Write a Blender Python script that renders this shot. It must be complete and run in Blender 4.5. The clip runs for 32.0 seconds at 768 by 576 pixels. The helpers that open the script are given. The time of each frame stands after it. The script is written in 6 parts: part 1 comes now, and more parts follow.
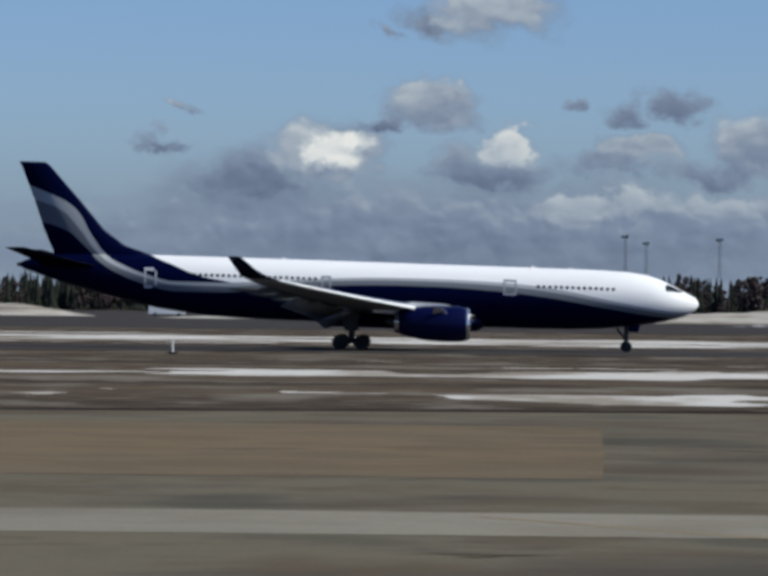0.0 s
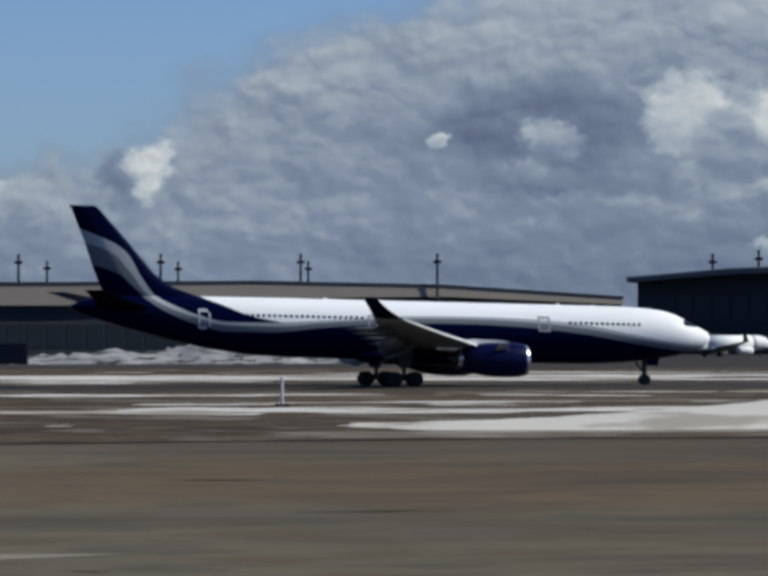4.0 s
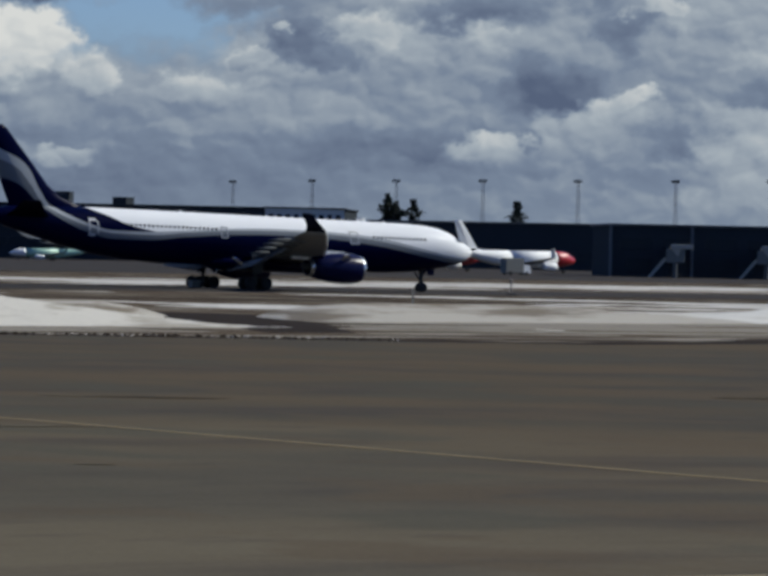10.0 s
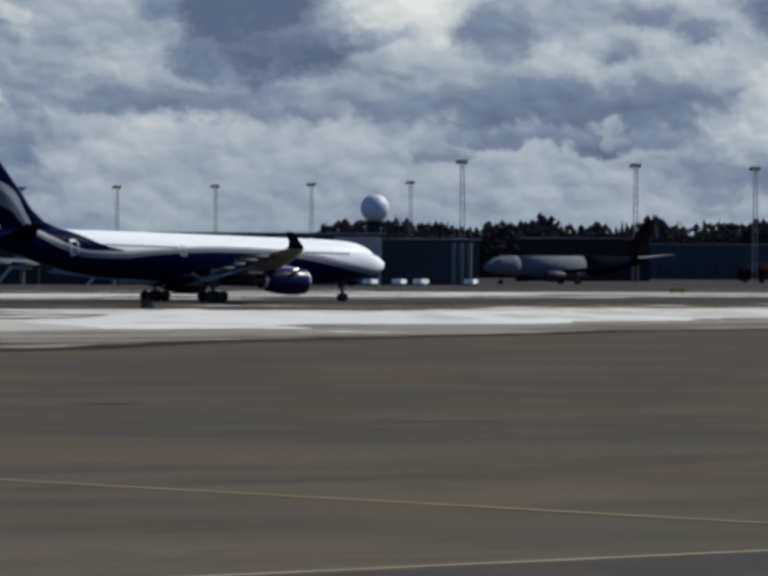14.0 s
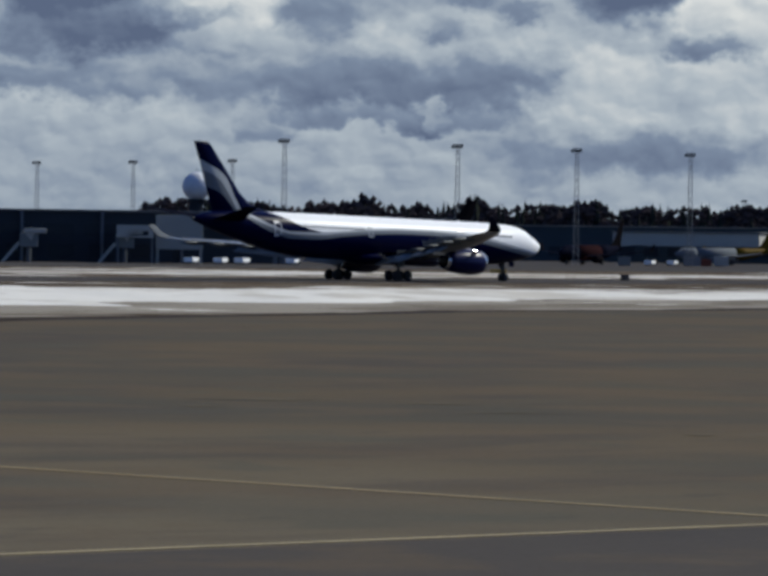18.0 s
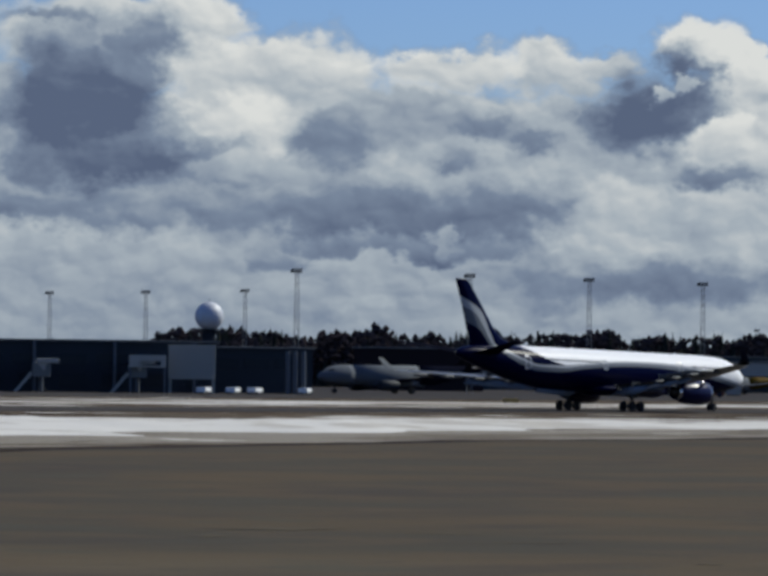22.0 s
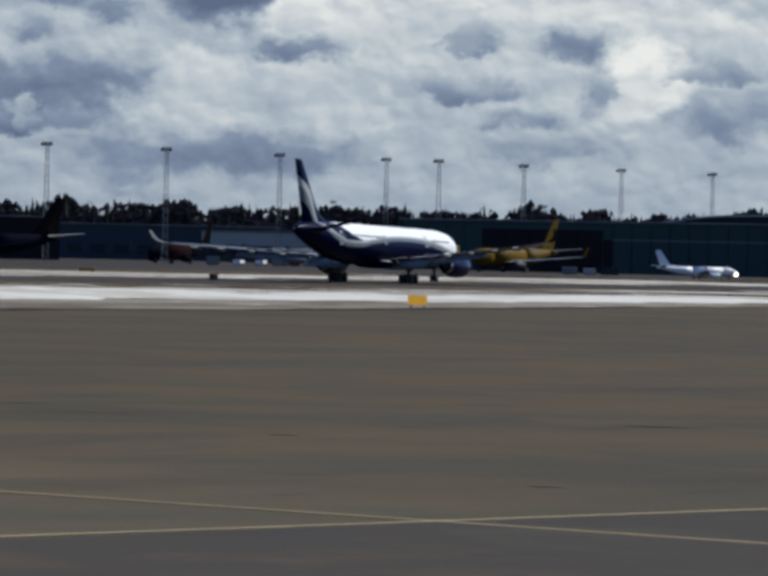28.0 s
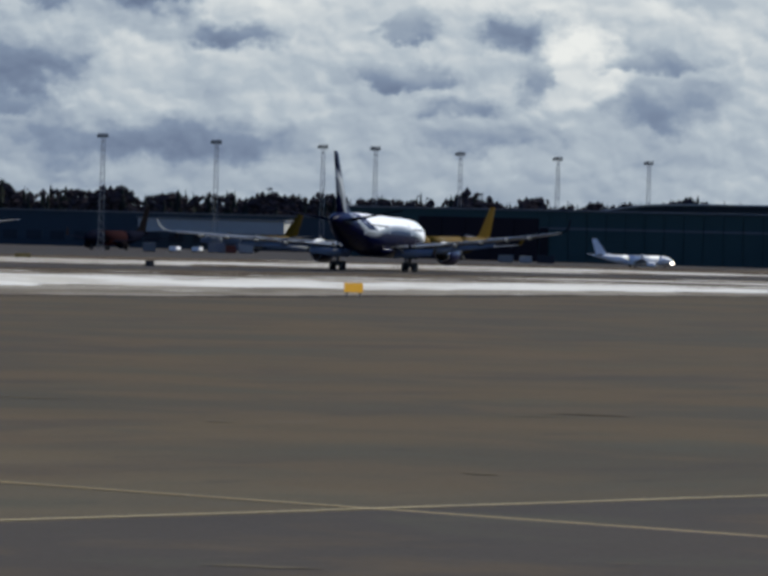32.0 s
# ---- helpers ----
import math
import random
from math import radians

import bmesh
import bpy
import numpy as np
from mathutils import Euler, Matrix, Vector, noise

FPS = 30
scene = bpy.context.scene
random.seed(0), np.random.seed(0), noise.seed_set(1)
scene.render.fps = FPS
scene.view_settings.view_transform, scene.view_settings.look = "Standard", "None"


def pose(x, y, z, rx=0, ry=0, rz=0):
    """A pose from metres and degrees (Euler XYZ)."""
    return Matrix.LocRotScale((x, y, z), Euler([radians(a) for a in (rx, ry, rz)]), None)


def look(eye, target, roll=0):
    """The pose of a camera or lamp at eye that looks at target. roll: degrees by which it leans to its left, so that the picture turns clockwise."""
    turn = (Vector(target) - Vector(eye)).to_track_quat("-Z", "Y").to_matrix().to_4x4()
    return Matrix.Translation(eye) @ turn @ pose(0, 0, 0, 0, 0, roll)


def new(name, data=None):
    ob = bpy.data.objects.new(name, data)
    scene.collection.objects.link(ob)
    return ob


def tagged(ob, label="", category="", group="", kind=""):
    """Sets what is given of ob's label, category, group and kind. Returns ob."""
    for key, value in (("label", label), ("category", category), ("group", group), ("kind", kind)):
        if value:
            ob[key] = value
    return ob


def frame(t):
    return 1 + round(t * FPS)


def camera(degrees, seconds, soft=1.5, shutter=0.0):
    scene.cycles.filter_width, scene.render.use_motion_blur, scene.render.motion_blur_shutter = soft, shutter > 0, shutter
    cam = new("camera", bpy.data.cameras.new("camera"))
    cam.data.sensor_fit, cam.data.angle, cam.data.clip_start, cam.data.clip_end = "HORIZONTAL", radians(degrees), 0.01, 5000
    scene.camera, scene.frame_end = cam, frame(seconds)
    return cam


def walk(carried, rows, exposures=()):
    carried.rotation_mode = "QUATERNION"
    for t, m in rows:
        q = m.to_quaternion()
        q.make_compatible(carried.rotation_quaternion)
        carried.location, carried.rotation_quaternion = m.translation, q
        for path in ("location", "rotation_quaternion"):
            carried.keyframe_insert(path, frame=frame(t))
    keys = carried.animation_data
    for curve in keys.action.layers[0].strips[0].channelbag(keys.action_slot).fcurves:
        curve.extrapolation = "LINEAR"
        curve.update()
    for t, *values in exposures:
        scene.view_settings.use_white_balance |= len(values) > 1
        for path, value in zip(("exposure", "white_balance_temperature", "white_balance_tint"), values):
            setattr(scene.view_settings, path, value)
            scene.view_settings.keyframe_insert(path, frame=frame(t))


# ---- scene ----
EYE = (0.0, 0.0, 4.5)
cam = camera(9.20, 32.0, soft=3.8)


def aim(az, up, roll):
    """The camera's pose for a bearing (degrees from +y towards +x), a tilt and a roll."""
    a, e = radians(az), radians(up)
    way = Vector((math.sin(a) * math.cos(e), math.cos(a) * math.cos(e), math.sin(e)))
    return look(EYE, Vector(EYE) + way * 100, roll)


walk(cam, [(t, aim(az, up, roll)) for t, az, up, roll in (
    (0, 0.000, 0.162, 0.625),
    (0.5, 1.877, 0.350, 0.568),
    (1, 4.341, 0.109, 0.540),
    (1.5, 6.860, -0.442, 0.564),
    (2, 8.804, -0.530, 0.698),
    (2.5, 10.221, 0.061, 0.472),
    (4.5, 17.450, 0.553, 0.019),
    (5, 19.955, -0.409, 0.466),
    (5.5, 22.243, -0.756, 0.725),
    (6, 23.693, -0.885, 0.769),
    (6.5, 25.277, -1.138, 1.052),
    (7, 26.209, -0.728, 1.807),
    (7.5, 27.963, -0.515, 2.024),
    (8, 29.384, -0.129, 2.344),
    (8.5, 31.027, -0.057, 2.043),
    (9, 33.611, 0.417, 1.768),
    (9.5, 34.579, 0.305, 1.647),
    (10, 35.295, -0.441, 1.184),
    (10.5, 36.626, -0.515, 0.967),
    (11, 37.935, -0.490, 0.905),
    (11.5, 39.019, -1.019, 0.924),
    (12, 39.970, -1.066, 0.972),
    (12.5, 40.554, -1.116, 1.180),
    (13, 41.264, -1.423, 1.159),
    (13.5, 42.633, -0.768, 0.494),
    (14, 43.114, -0.273, 0.193),
    (14.5, 43.262, -0.408, 0.193),
    (16.5, 44.482, -1.643, 0.568),
    (17, 45.131, -1.053, 0.698),
    (17.5, 45.318, -0.715, 0.718),
    (18, 45.263, -0.508, 0.717),
    (18.5, 45.148, -0.399, 0.652),
    (19, 44.940, -0.414, 0.622),
    (19.5, 44.899, 0.002, 0.594),
    (20, 45.008, 0.478, 0.632),
    (20.5, 45.063, 0.676, 0.682),
    (21, 45.122, 0.858, 0.652),
    (21.5, 45.123, 0.943, 0.724),
    (22, 45.094, 1.046, 0.635),
    (22.5, 45.077, 1.121, 0.688),
    (23, 45.116, 1.110, 0.647),
    (23.5, 45.066, 1.182, 0.650),
    (24, 44.906, 1.435, 0.591),
    (24.5, 44.901, 1.613, 0.573),
    (26.5, 46.342, -0.428, 0.870),
    (27, 48.172, -0.323, 0.855),
    (27.5, 49.729, -0.418, 1.116),
    (28, 50.199, -0.436, 1.245),
    (28.5, 50.268, -0.224, 1.193),
    (29, 50.402, -0.252, 1.244),
    (29.5, 50.495, -0.419, 1.299),
    (30, 50.503, -0.421, 1.298),
    (30.5, 50.542, -0.457, 1.317),
    (31, 50.611, -0.605, 1.388),
    (31.5, 50.752, -0.651, 1.371),
    (32, 50.969, -0.569, 1.495),
)], exposures=((0, -0.06), (1, -0.10), (2, -0.07), (5, -0.16), (8, -0.20), (9, -0.25), (10, -0.26), (11, -0.17), (12, -0.06), (13, -0.04), (14, -0.10), (17, -0.07), (20, -0.16), (22, -0.20), (24, -0.18), (26, -0.11), (27, -0.10), (28, 0.02), (29, -0.03), (30, 0.03), (32, 0.04)))

# ---- light ----
SUN_AZ, SUN_EL = 103.0, 40.0
sun = new("sun", bpy.data.lights.new("sun", "SUN"))
sun.data.energy, sun.data.angle, sun.data.color = 5.0, radians(0.53), (0.97, 0.965, 0.86)
sa, se = radians(SUN_AZ), radians(SUN_EL)
sun.matrix_world = look((math.sin(sa) * math.cos(se) * 50, math.cos(sa) * math.cos(se) * 50, math.sin(se) * 50), (0, 0, 0))
scene.view_settings.exposure = 0.0


class Nodes:
    """A small helper to write node trees."""

    def __init__(self, tree):
        self.tree = tree
        tree.nodes.clear()

    def add(self, kind, **settings):
        node = self.tree.nodes.new(kind)
        for key, value in settings.items():
            if key == "operation":
                node.operation = value
            elif key == "data_type":
                node.data_type = value
            elif key == "blend_type":
                node.blend_type = value
            elif key == "noise_dimensions":
                node.noise_dimensions = value
        return node

    def link(self, a, b):
        self.tree.links.new(a, b)

    def put(self, socket, value):
        if isinstance(value, bpy.types.NodeSocket):
            self.link(value, socket)
        elif value is not None:
            socket.default_value = value

    def math(self, operation, a, b=None, c=None, clamp=False):
        node = self.add("ShaderNodeMath", operation=operation)
        node.use_clamp = clamp
        for n, v in enumerate((a, b, c)):
            self.put(node.inputs[n], v)
        return node.outputs[0]

    def mix(self, fac, a, b, blend="MIX"):
        node = self.add("ShaderNodeMix", data_type="RGBA", blend_type=blend)
        self.put(node.inputs[0], fac)
        for n, v in ((6, a), (7, b)):
            if not isinstance(v, bpy.types.NodeSocket) and len(v) == 3:
                v = (*v, 1)
            self.put(node.inputs[n], v)
        return node.outputs[2]

    def noise(self, vector, scale, detail=4.0, rough=0.55, warp=0.0):
        node = self.add("ShaderNodeTexNoise")
        self.put(node.inputs["Vector"], vector)
        node.inputs["Scale"].default_value = scale
        node.inputs["Detail"].default_value = detail
        node.inputs["Roughness"].default_value = rough
        node.inputs["Distortion"].default_value = warp
        return node.outputs["Fac"]

    def step(self, value, lo, hi, smooth=True):
        node = self.add("ShaderNodeMapRange")
        node.interpolation_type = "SMOOTHSTEP" if smooth else "LINEAR"
        self.put(node.inputs[0], value)
        self.put(node.inputs[1], lo)
        self.put(node.inputs[2], hi)
        return node.outputs[0]

    def stretch(self, vector, scale, shift=(0, 0, 0)):
        node = self.add("ShaderNodeMapping")
        self.put(node.inputs[0], vector)
        node.inputs["Scale"].default_value = scale
        node.inputs["Location"].default_value = shift
        return node.outputs[0]

    def join(self, x, y, z=0.0):
        node = self.add("ShaderNodeCombineXYZ")
        for n, v in enumerate((x, y, z)):
            self.put(node.inputs[n], v)
        return node.outputs[0]

    def split(self, vector):
        node = self.add("ShaderNodeSeparateXYZ")
        self.put(node.inputs[0], vector)
        return node.outputs


# Sky: clear blue with broken cumulus, in degrees of bearing and height
world = bpy.data.worlds.new("sky")
scene.world = world
world.use_nodes = True
w = Nodes(world.node_tree)
way = w.add("ShaderNodeTexCoord").outputs["Generated"]
sky = w.add("ShaderNodeTexSky")
sky.sky_type, sky.sun_disc = "NISHITA", False
sky.sun_elevation, sky.sun_rotation = se, sa
sky.altitude, sky.air_density, sky.dust_density, sky.ozone_density = 200, 1.0, 0.3, 2.0
dx, dy, dz = w.split(way)
bearing = w.math("MULTIPLY", w.math("ARCTAN2", dx, dy), 57.2958)
height = w.math("MULTIPLY", w.math("ARCSINE", dz), 57.2958)


# bearing, height, half width, half height, light of the body, light of the rim; the farthest first
CLOUDS_A = ((1.5, 0.45, 8, 0.75, 0.26, 0.32), (11, 0.7, 6, 1.5, 0.33, 0.4), (19.5, 1.4, 6.5, 2.7, 0.36, 0.45), (31.5, 0.8, 6, 1.5, 0.38, 0.45), (37.6, 1.7, 4.4, 2.6, 0.4, 0.5),
            (44.5, 1.4, 5.5, 2.1, 0.5, 0.6), (49, 1.6, 4.5, 2, 0.52, 0.6), (56.5, 2.2, 7.5, 3.2, 0.6, 0.66), (0.97, 0.81, 5.82, 0.78, 0.25, 0.3), (-1.57, 1.46, 1.1, 0.52, 0.16, 0.28),
            (-0.63, 1.79, 0.71, 0.49, 0.52, 0.45), (-0.57, 1.82, 0.32, 0.29, 0.85, 0.8), (1.49, 1.93, 0.32, 0.27, 0.65, 0.85), (0.9, 1.72, 0.49, 0.27, 0.36, 0.5), (1.25, 1.57, 1.03, 0.23, 0.22, 0.3))
CLOUDS_B = ((3.02, 1.86, 0.49, 0.25, 0.42, 0.5), (2.72, 1.62, 0.71, 0.21, 0.2, 0.28), (4.31, 1.84, 0.61, 0.38, 0.48, 0.55), (3.78, 1.63, 0.78, 0.23, 0.28, 0.35), (4.2, 1.2, 0.97, 0.25, 0.5, 0.5),
            (2.32, 1.12, 0.65, 0.18, 0.45, 0.45), (3.14, 1.13, 0.52, 0.18, 0.45, 0.45), (0.01, 2.22, 0.52, 0.14, 0.18, 0.25), (0.66, 2.38, 0.68, 0.26, 0.42, 0.5), (2.92, 2.3, 0.36, 0.19, 0.22, 0.28),
            (3.54, 2.35, 0.36, 0.19, 0.22, 0.28), (2.13, 2.42, 0.19, 0.08, 0.36, 0.4), (0.53, 3.42, 0.39, 0.27, 0.22, 0.3), (1.29, 3.57, 0.91, 0.4, 0.55, 0.45), (-0.03, 3.18, 0.14, 0.11, 0.25, 0.3))
CLOUDS_C = ((-2.72, 1.91, 0.4, 0.1, 0.24, 0.3), (-2.52, 2.33, 0.21, 0.07, 0.42, 0.45), (8.79, 0.99, 5.82, 0.78, 0.3, 0.36), (9.94, 0.91, 0.42, 0.16, 0.52, 0.5), (8.17, 1.16, 0.55, 0.16, 0.46, 0.45),
            (4.87, 1.91, 0.84, 0.4, 0.35, 0.45), (6.34, 1.89, 0.42, 0.22, 0.58, 0.6), (6.75, 1.99, 0.78, 0.36, 0.45, 0.62), (7.46, 2.03, 0.58, 0.36, 0.26, 0.4), (8.1, 2.04, 0.39, 0.42, 0.72, 0.85),
            (8.69, 2.1, 0.42, 0.31, 0.55, 0.8), (9.16, 1.78, 0.58, 0.27, 0.55, 0.6), (9.63, 2.11, 0.61, 0.43, 0.66, 0.9), (10.28, 1.99, 0.32, 0.23, 0.65, 0.8), (6.81, 1.56, 2.26, 0.18, 0.2, 0.25))
CLOUDS_D = ((12.45, 1.94, 0.32, 0.39, 0.66, 0.8), (12.07, 1.88, 0.34, 0.36, 0.2, 0.3), (19.94, 1.05, 6.47, 0.84, 0.32, 0.38), (19.68, 1.21, 0.27, 0.13, 0.6, 0.55), (17.08, 2.64, 1.55, 0.59, 0.2, 0.3),
            (16.03, 2.42, 0.19, 0.14, 0.78, 0.75), (17.32, 2.37, 0.39, 0.26, 0.42, 0.42), (17.38, 1.92, 1.29, 0.19, 0.15, 0.2), (19.32, 2.38, 0.58, 0.59, 0.42, 0.5), (18.79, 2.69, 0.45, 0.47, 0.62, 0.68),
            (20.49, 2.7, 0.78, 0.71, 0.62, 0.78), (21.14, 2.52, 0.49, 0.59, 0.82, 0.9), (20.38, 2.76, 0.26, 0.19, 0.42, 0.45), (22.26, 2.36, 0.58, 0.32, 0.52, 0.6), (21.9, 2.71, 0.39, 0.23, 0.7, 0.75))
CLOUDS_E = ((22.58, 2.65, 0.3, 0.43, 0.82, 0.85), (22.62, 1.92, 0.29, 0.08, 0.72, 0.7), (19.85, 1.84, 0.27, 0.1, 0.65, 0.65), (23.2, 2.36, 0.4, 0.4, 0.24, 0.35), (23.55, 2.49, 0.39, 0.32, 0.65, 0.72),
            (24.23, 2.37, 0.43, 0.47, 0.82, 0.85), (25.21, 2.24, 0.65, 0.45, 0.3, 0.4), (26.98, 2.03, 0.52, 0.39, 0.3, 0.4), (27.86, 2.28, 0.45, 0.27, 0.45, 0.47), (30.02, 0.94, 6.47, 0.84, 0.34, 0.4),
            (31.43, 1.09, 0.39, 0.16, 0.55, 0.6), (24.89, 2.62, 0.34, 0.4, 0.58, 0.62), (25.15, 2.16, 0.58, 0.39, 0.45, 0.5), (27.63, 1.91, 0.78, 0.26, 0.3, 0.4), (27.78, 2.62, 0.58, 0.26, 0.42, 0.5))
CLOUDS_F = ((27.93, 1.85, 0.23, 0.14, 0.62, 0.65), (29.02, 2.49, 0.84, 0.58, 0.46, 0.68), (29.12, 2.82, 0.49, 0.25, 0.66, 0.8), (30.31, 2.49, 1.03, 0.58, 0.6, 0.8), (31.68, 2.06, 0.52, 0.32, 0.62, 0.78),
            (30.96, 2.51, 0.61, 0.47, 0.88, 1), (29.28, 1.81, 1.42, 0.14, 0.1, 0.16), (33.04, 1.96, 0.71, 0.19, 0.62, 0.62), (33.63, 2.33, 0.26, 0.16, 0.6, 0.85), (35.42, 1.31, 1.94, 0.32, 0.3, 0.33),
            (30.31, 1.15, 0.58, 0.26, 0.45, 0.48), (36.72, 1.2, 0.84, 0.16, 0.52, 0.52), (37.42, 1.36, 0.4, 0.32, 0.54, 0.55), (33.84, 3.08, 1.29, 0.39, 0.4, 0.5), (33.3, 3.48, 0.58, 0.39, 0.5, 0.62))
CLOUDS_G = ((31.66, 3.28, 1.1, 0.47, 0.62, 0.85), (31.02, 3.03, 0.52, 0.22, 0.16, 0.24), (36.03, 2.56, 0.78, 0.29, 0.56, 0.68), (35.06, 2.64, 0.39, 0.32, 0.64, 0.8), (34.57, 2.33, 0.52, 0.19, 0.2, 0.25),
            (34.27, 2.61, 0.58, 0.34, 0.18, 0.25), (34.09, 2.65, 0.16, 0.09, 0.72, 0.72), (36.37, 2.91, 0.84, 0.22, 0.26, 0.3), (38.2, 2.79, 0.39, 0.32, 0.28, 0.32), (37.59, 3.42, 0.78, 0.39, 0.22, 0.3),
            (37.85, 3.67, 0.39, 0.22, 0.58, 0.75), (37.23, 1.98, 0.78, 0.39, 0.12, 0.2), (38.55, 3.05, 0.39, 0.16, 0.62, 0.8), (38.23, 1.88, 0.45, 0.17, 0.68, 0.8), (37.96, 1.48, 0.97, 0.32, 0.48, 0.55))
CLOUDS_H = ((38.79, 1.42, 0.65, 0.26, 0.3, 0.35), (42.08, 1.55, 0.39, 0.26, 0.36, 0.4), (40.31, 2.04, 1.29, 0.26, 0.26, 0.32), (41.19, 1.87, 0.97, 0.18, 0.25, 0.3), (43.96, 1.21, 0.39, 0.19, 0.33, 0.36),
            (42.06, 1.28, 2.91, 0.71, 0.55, 0.6), (48.52, 1.76, 1.68, 0.58, 0.62, 0.66), (47.94, 1.31, 1.62, 0.23, 0.32, 0.35), (43.76, 1.38, 0.39, 0.19, 0.33, 0.36), (41.76, 2.07, 1.94, 0.4, 0.42, 0.46),
            (40.64, 1.94, 0.97, 0.23, 0.33, 0.38), (44.87, 1.87, 2.13, 0.36, 0.23, 0.28), (46.64, 1.97, 0.97, 0.39, 0.26, 0.32), (45.29, 1.53, 1.62, 0.13, 0.17, 0.2), (41.74, 3.95, 1.68, 0.72, 0.58, 0.9))
CLOUDS_I = ((43.8, 3.5, 1.42, 0.72, 0.7, 0.82), (42.73, 4.28, 0.71, 0.39, 0.76, 0.95), (43.57, 2.87, 0.84, 0.52, 0.78, 0.8), (41.45, 3.18, 1.07, 0.83, 0.02, 0.2), (41.03, 4.26, 0.78, 0.13, 0.25, 0.45),
            (42.18, 4.03, 0.45, 0.39, 0.36, 0.7), (42.05, 2.5, 1.62, 0.27, 0.12, 0.16), (43.22, 2.45, 0.78, 0.22, 0.52, 0.55), (45.33, 3.06, 1.16, 0.52, 0.5, 0.62), (44.51, 2.76, 0.52, 0.45, 0.38, 0.55),
            (47.03, 3.67, 0.71, 0.39, 0.66, 0.78), (45.92, 3.66, 0.97, 0.3, 0.72, 0.85), (47.8, 3.73, 0.58, 0.26, 0.66, 0.8), (46.22, 2.98, 0.49, 0.19, 0.18, 0.26), (46.86, 2.84, 0.45, 0.22, 0.36, 0.45))
CLOUDS_J = ((45.98, 2.57, 0.39, 0.19, 0.24, 0.3), (49.32, 3.73, 0.4, 0.53, 0.88, 0.92), (48.85, 3.98, 0.52, 0.38, 0.9, 1), (48.21, 3.21, 0.87, 0.5, 0.05, 0.14), (48.68, 3.61, 0.38, 0.38, 0.1, 0.2),
            (48.68, 3.51, 0.23, 0.12, 0.8, 0.8), (48.33, 3.4, 0.14, 0.09, 0.74, 0.75), (48.81, 2.63, 0.65, 0.25, 0.38, 0.44), (48.05, 1.97, 0.26, 0.4, 0.82, 0.82), (45.93, 1.72, 0.23, 0.19, 0.58, 0.6),
            (51.93, 1.47, 4.85, 1.68, 0.6, 0.66), (48.41, 1.13, 1.68, 0.29, 0.3, 0.36), (52.23, 1.28, 1.29, 0.23, 0.46, 0.5), (51.81, 1.64, 0.55, 0.19, 0.26, 0.32), (54.27, 1.75, 0.78, 0.39, 0.42, 0.46))
CLOUDS_K = ((49.03, 2.46, 0.71, 0.18, 0.22, 0.28), (49.08, 2.88, 0.4, 0.3, 0.78, 0.82), (51.15, 2.05, 0.65, 0.16, 0.46, 0.5), (51.2, 2.52, 0.39, 0.16, 0.42, 0.46), (52.38, 2.53, 0.39, 0.25, 0.38, 0.44),
            (53.33, 2.08, 0.58, 0.52, 0.78, 0.82), (52.74, 1.95, 0.32, 0.32, 0.46, 0.5), (54.15, 2.22, 0.71, 0.17, 0.46, 0.5))
CLOUDS = CLOUDS_A + CLOUDS_B + CLOUDS_C + CLOUDS_D + CLOUDS_E + CLOUDS_F + CLOUDS_G + CLOUDS_H + CLOUDS_I + CLOUDS_J + CLOUDS_K
grid = w.join(bearing, w.math("MULTIPLY", height, 1.25))
wob = w.add("ShaderNodeTexNoise")
w.put(wob.inputs["Vector"], grid)
wob.inputs["Scale"].default_value, wob.inputs["Detail"].default_value, wob.inputs["Roughness"].default_value = 1.1, 6.0, 0.62
shove = w.add("ShaderNodeVectorMath", operation="MULTIPLY_ADD")
w.put(shove.inputs[0], wob.outputs["Color"])
shove.inputs[1].default_value = (0.7, 0.5, 0)
w.put(shove.inputs[2], grid)
drift = w.add("ShaderNodeVectorMath", operation="MULTIPLY_ADD")
w.put(drift.inputs[0], wob.outputs["Color"])
drift.inputs[1].default_value = (1.5, 1.0, 0)
w.put(drift.inputs[2], w.join(w.math("SUBTRACT", bearing, 0.75), w.math("SUBTRACT", height, 0.5)))
spot = drift.outputs[0]
veil = w.noise(w.stretch(grid, (0.8, 1.2, 1), (3, 8, 0)), 1.3, 5.0, 0.55, 0.0)


def billows(shift):
    """Rounded heaps on heaps: a smooth cell pattern with finer ones upon it."""
    node = w.add("ShaderNodeTexVoronoi")
    node.feature, node.normalize = "SMOOTH_F1", True
    for key, value in (("Scale", 1.5), ("Detail", 1.6), ("Roughness", 0.42), ("Lacunarity", 2.4), ("Smoothness", 0.45)):
        node.inputs[key].default_value = value
    w.put(node.inputs["Vector"], w.stretch(shove.outputs[0], (1.0, 1.15, 1), (3 + shift[0], 5 + shift[1], 0)))
    return node.outputs["Distance"]


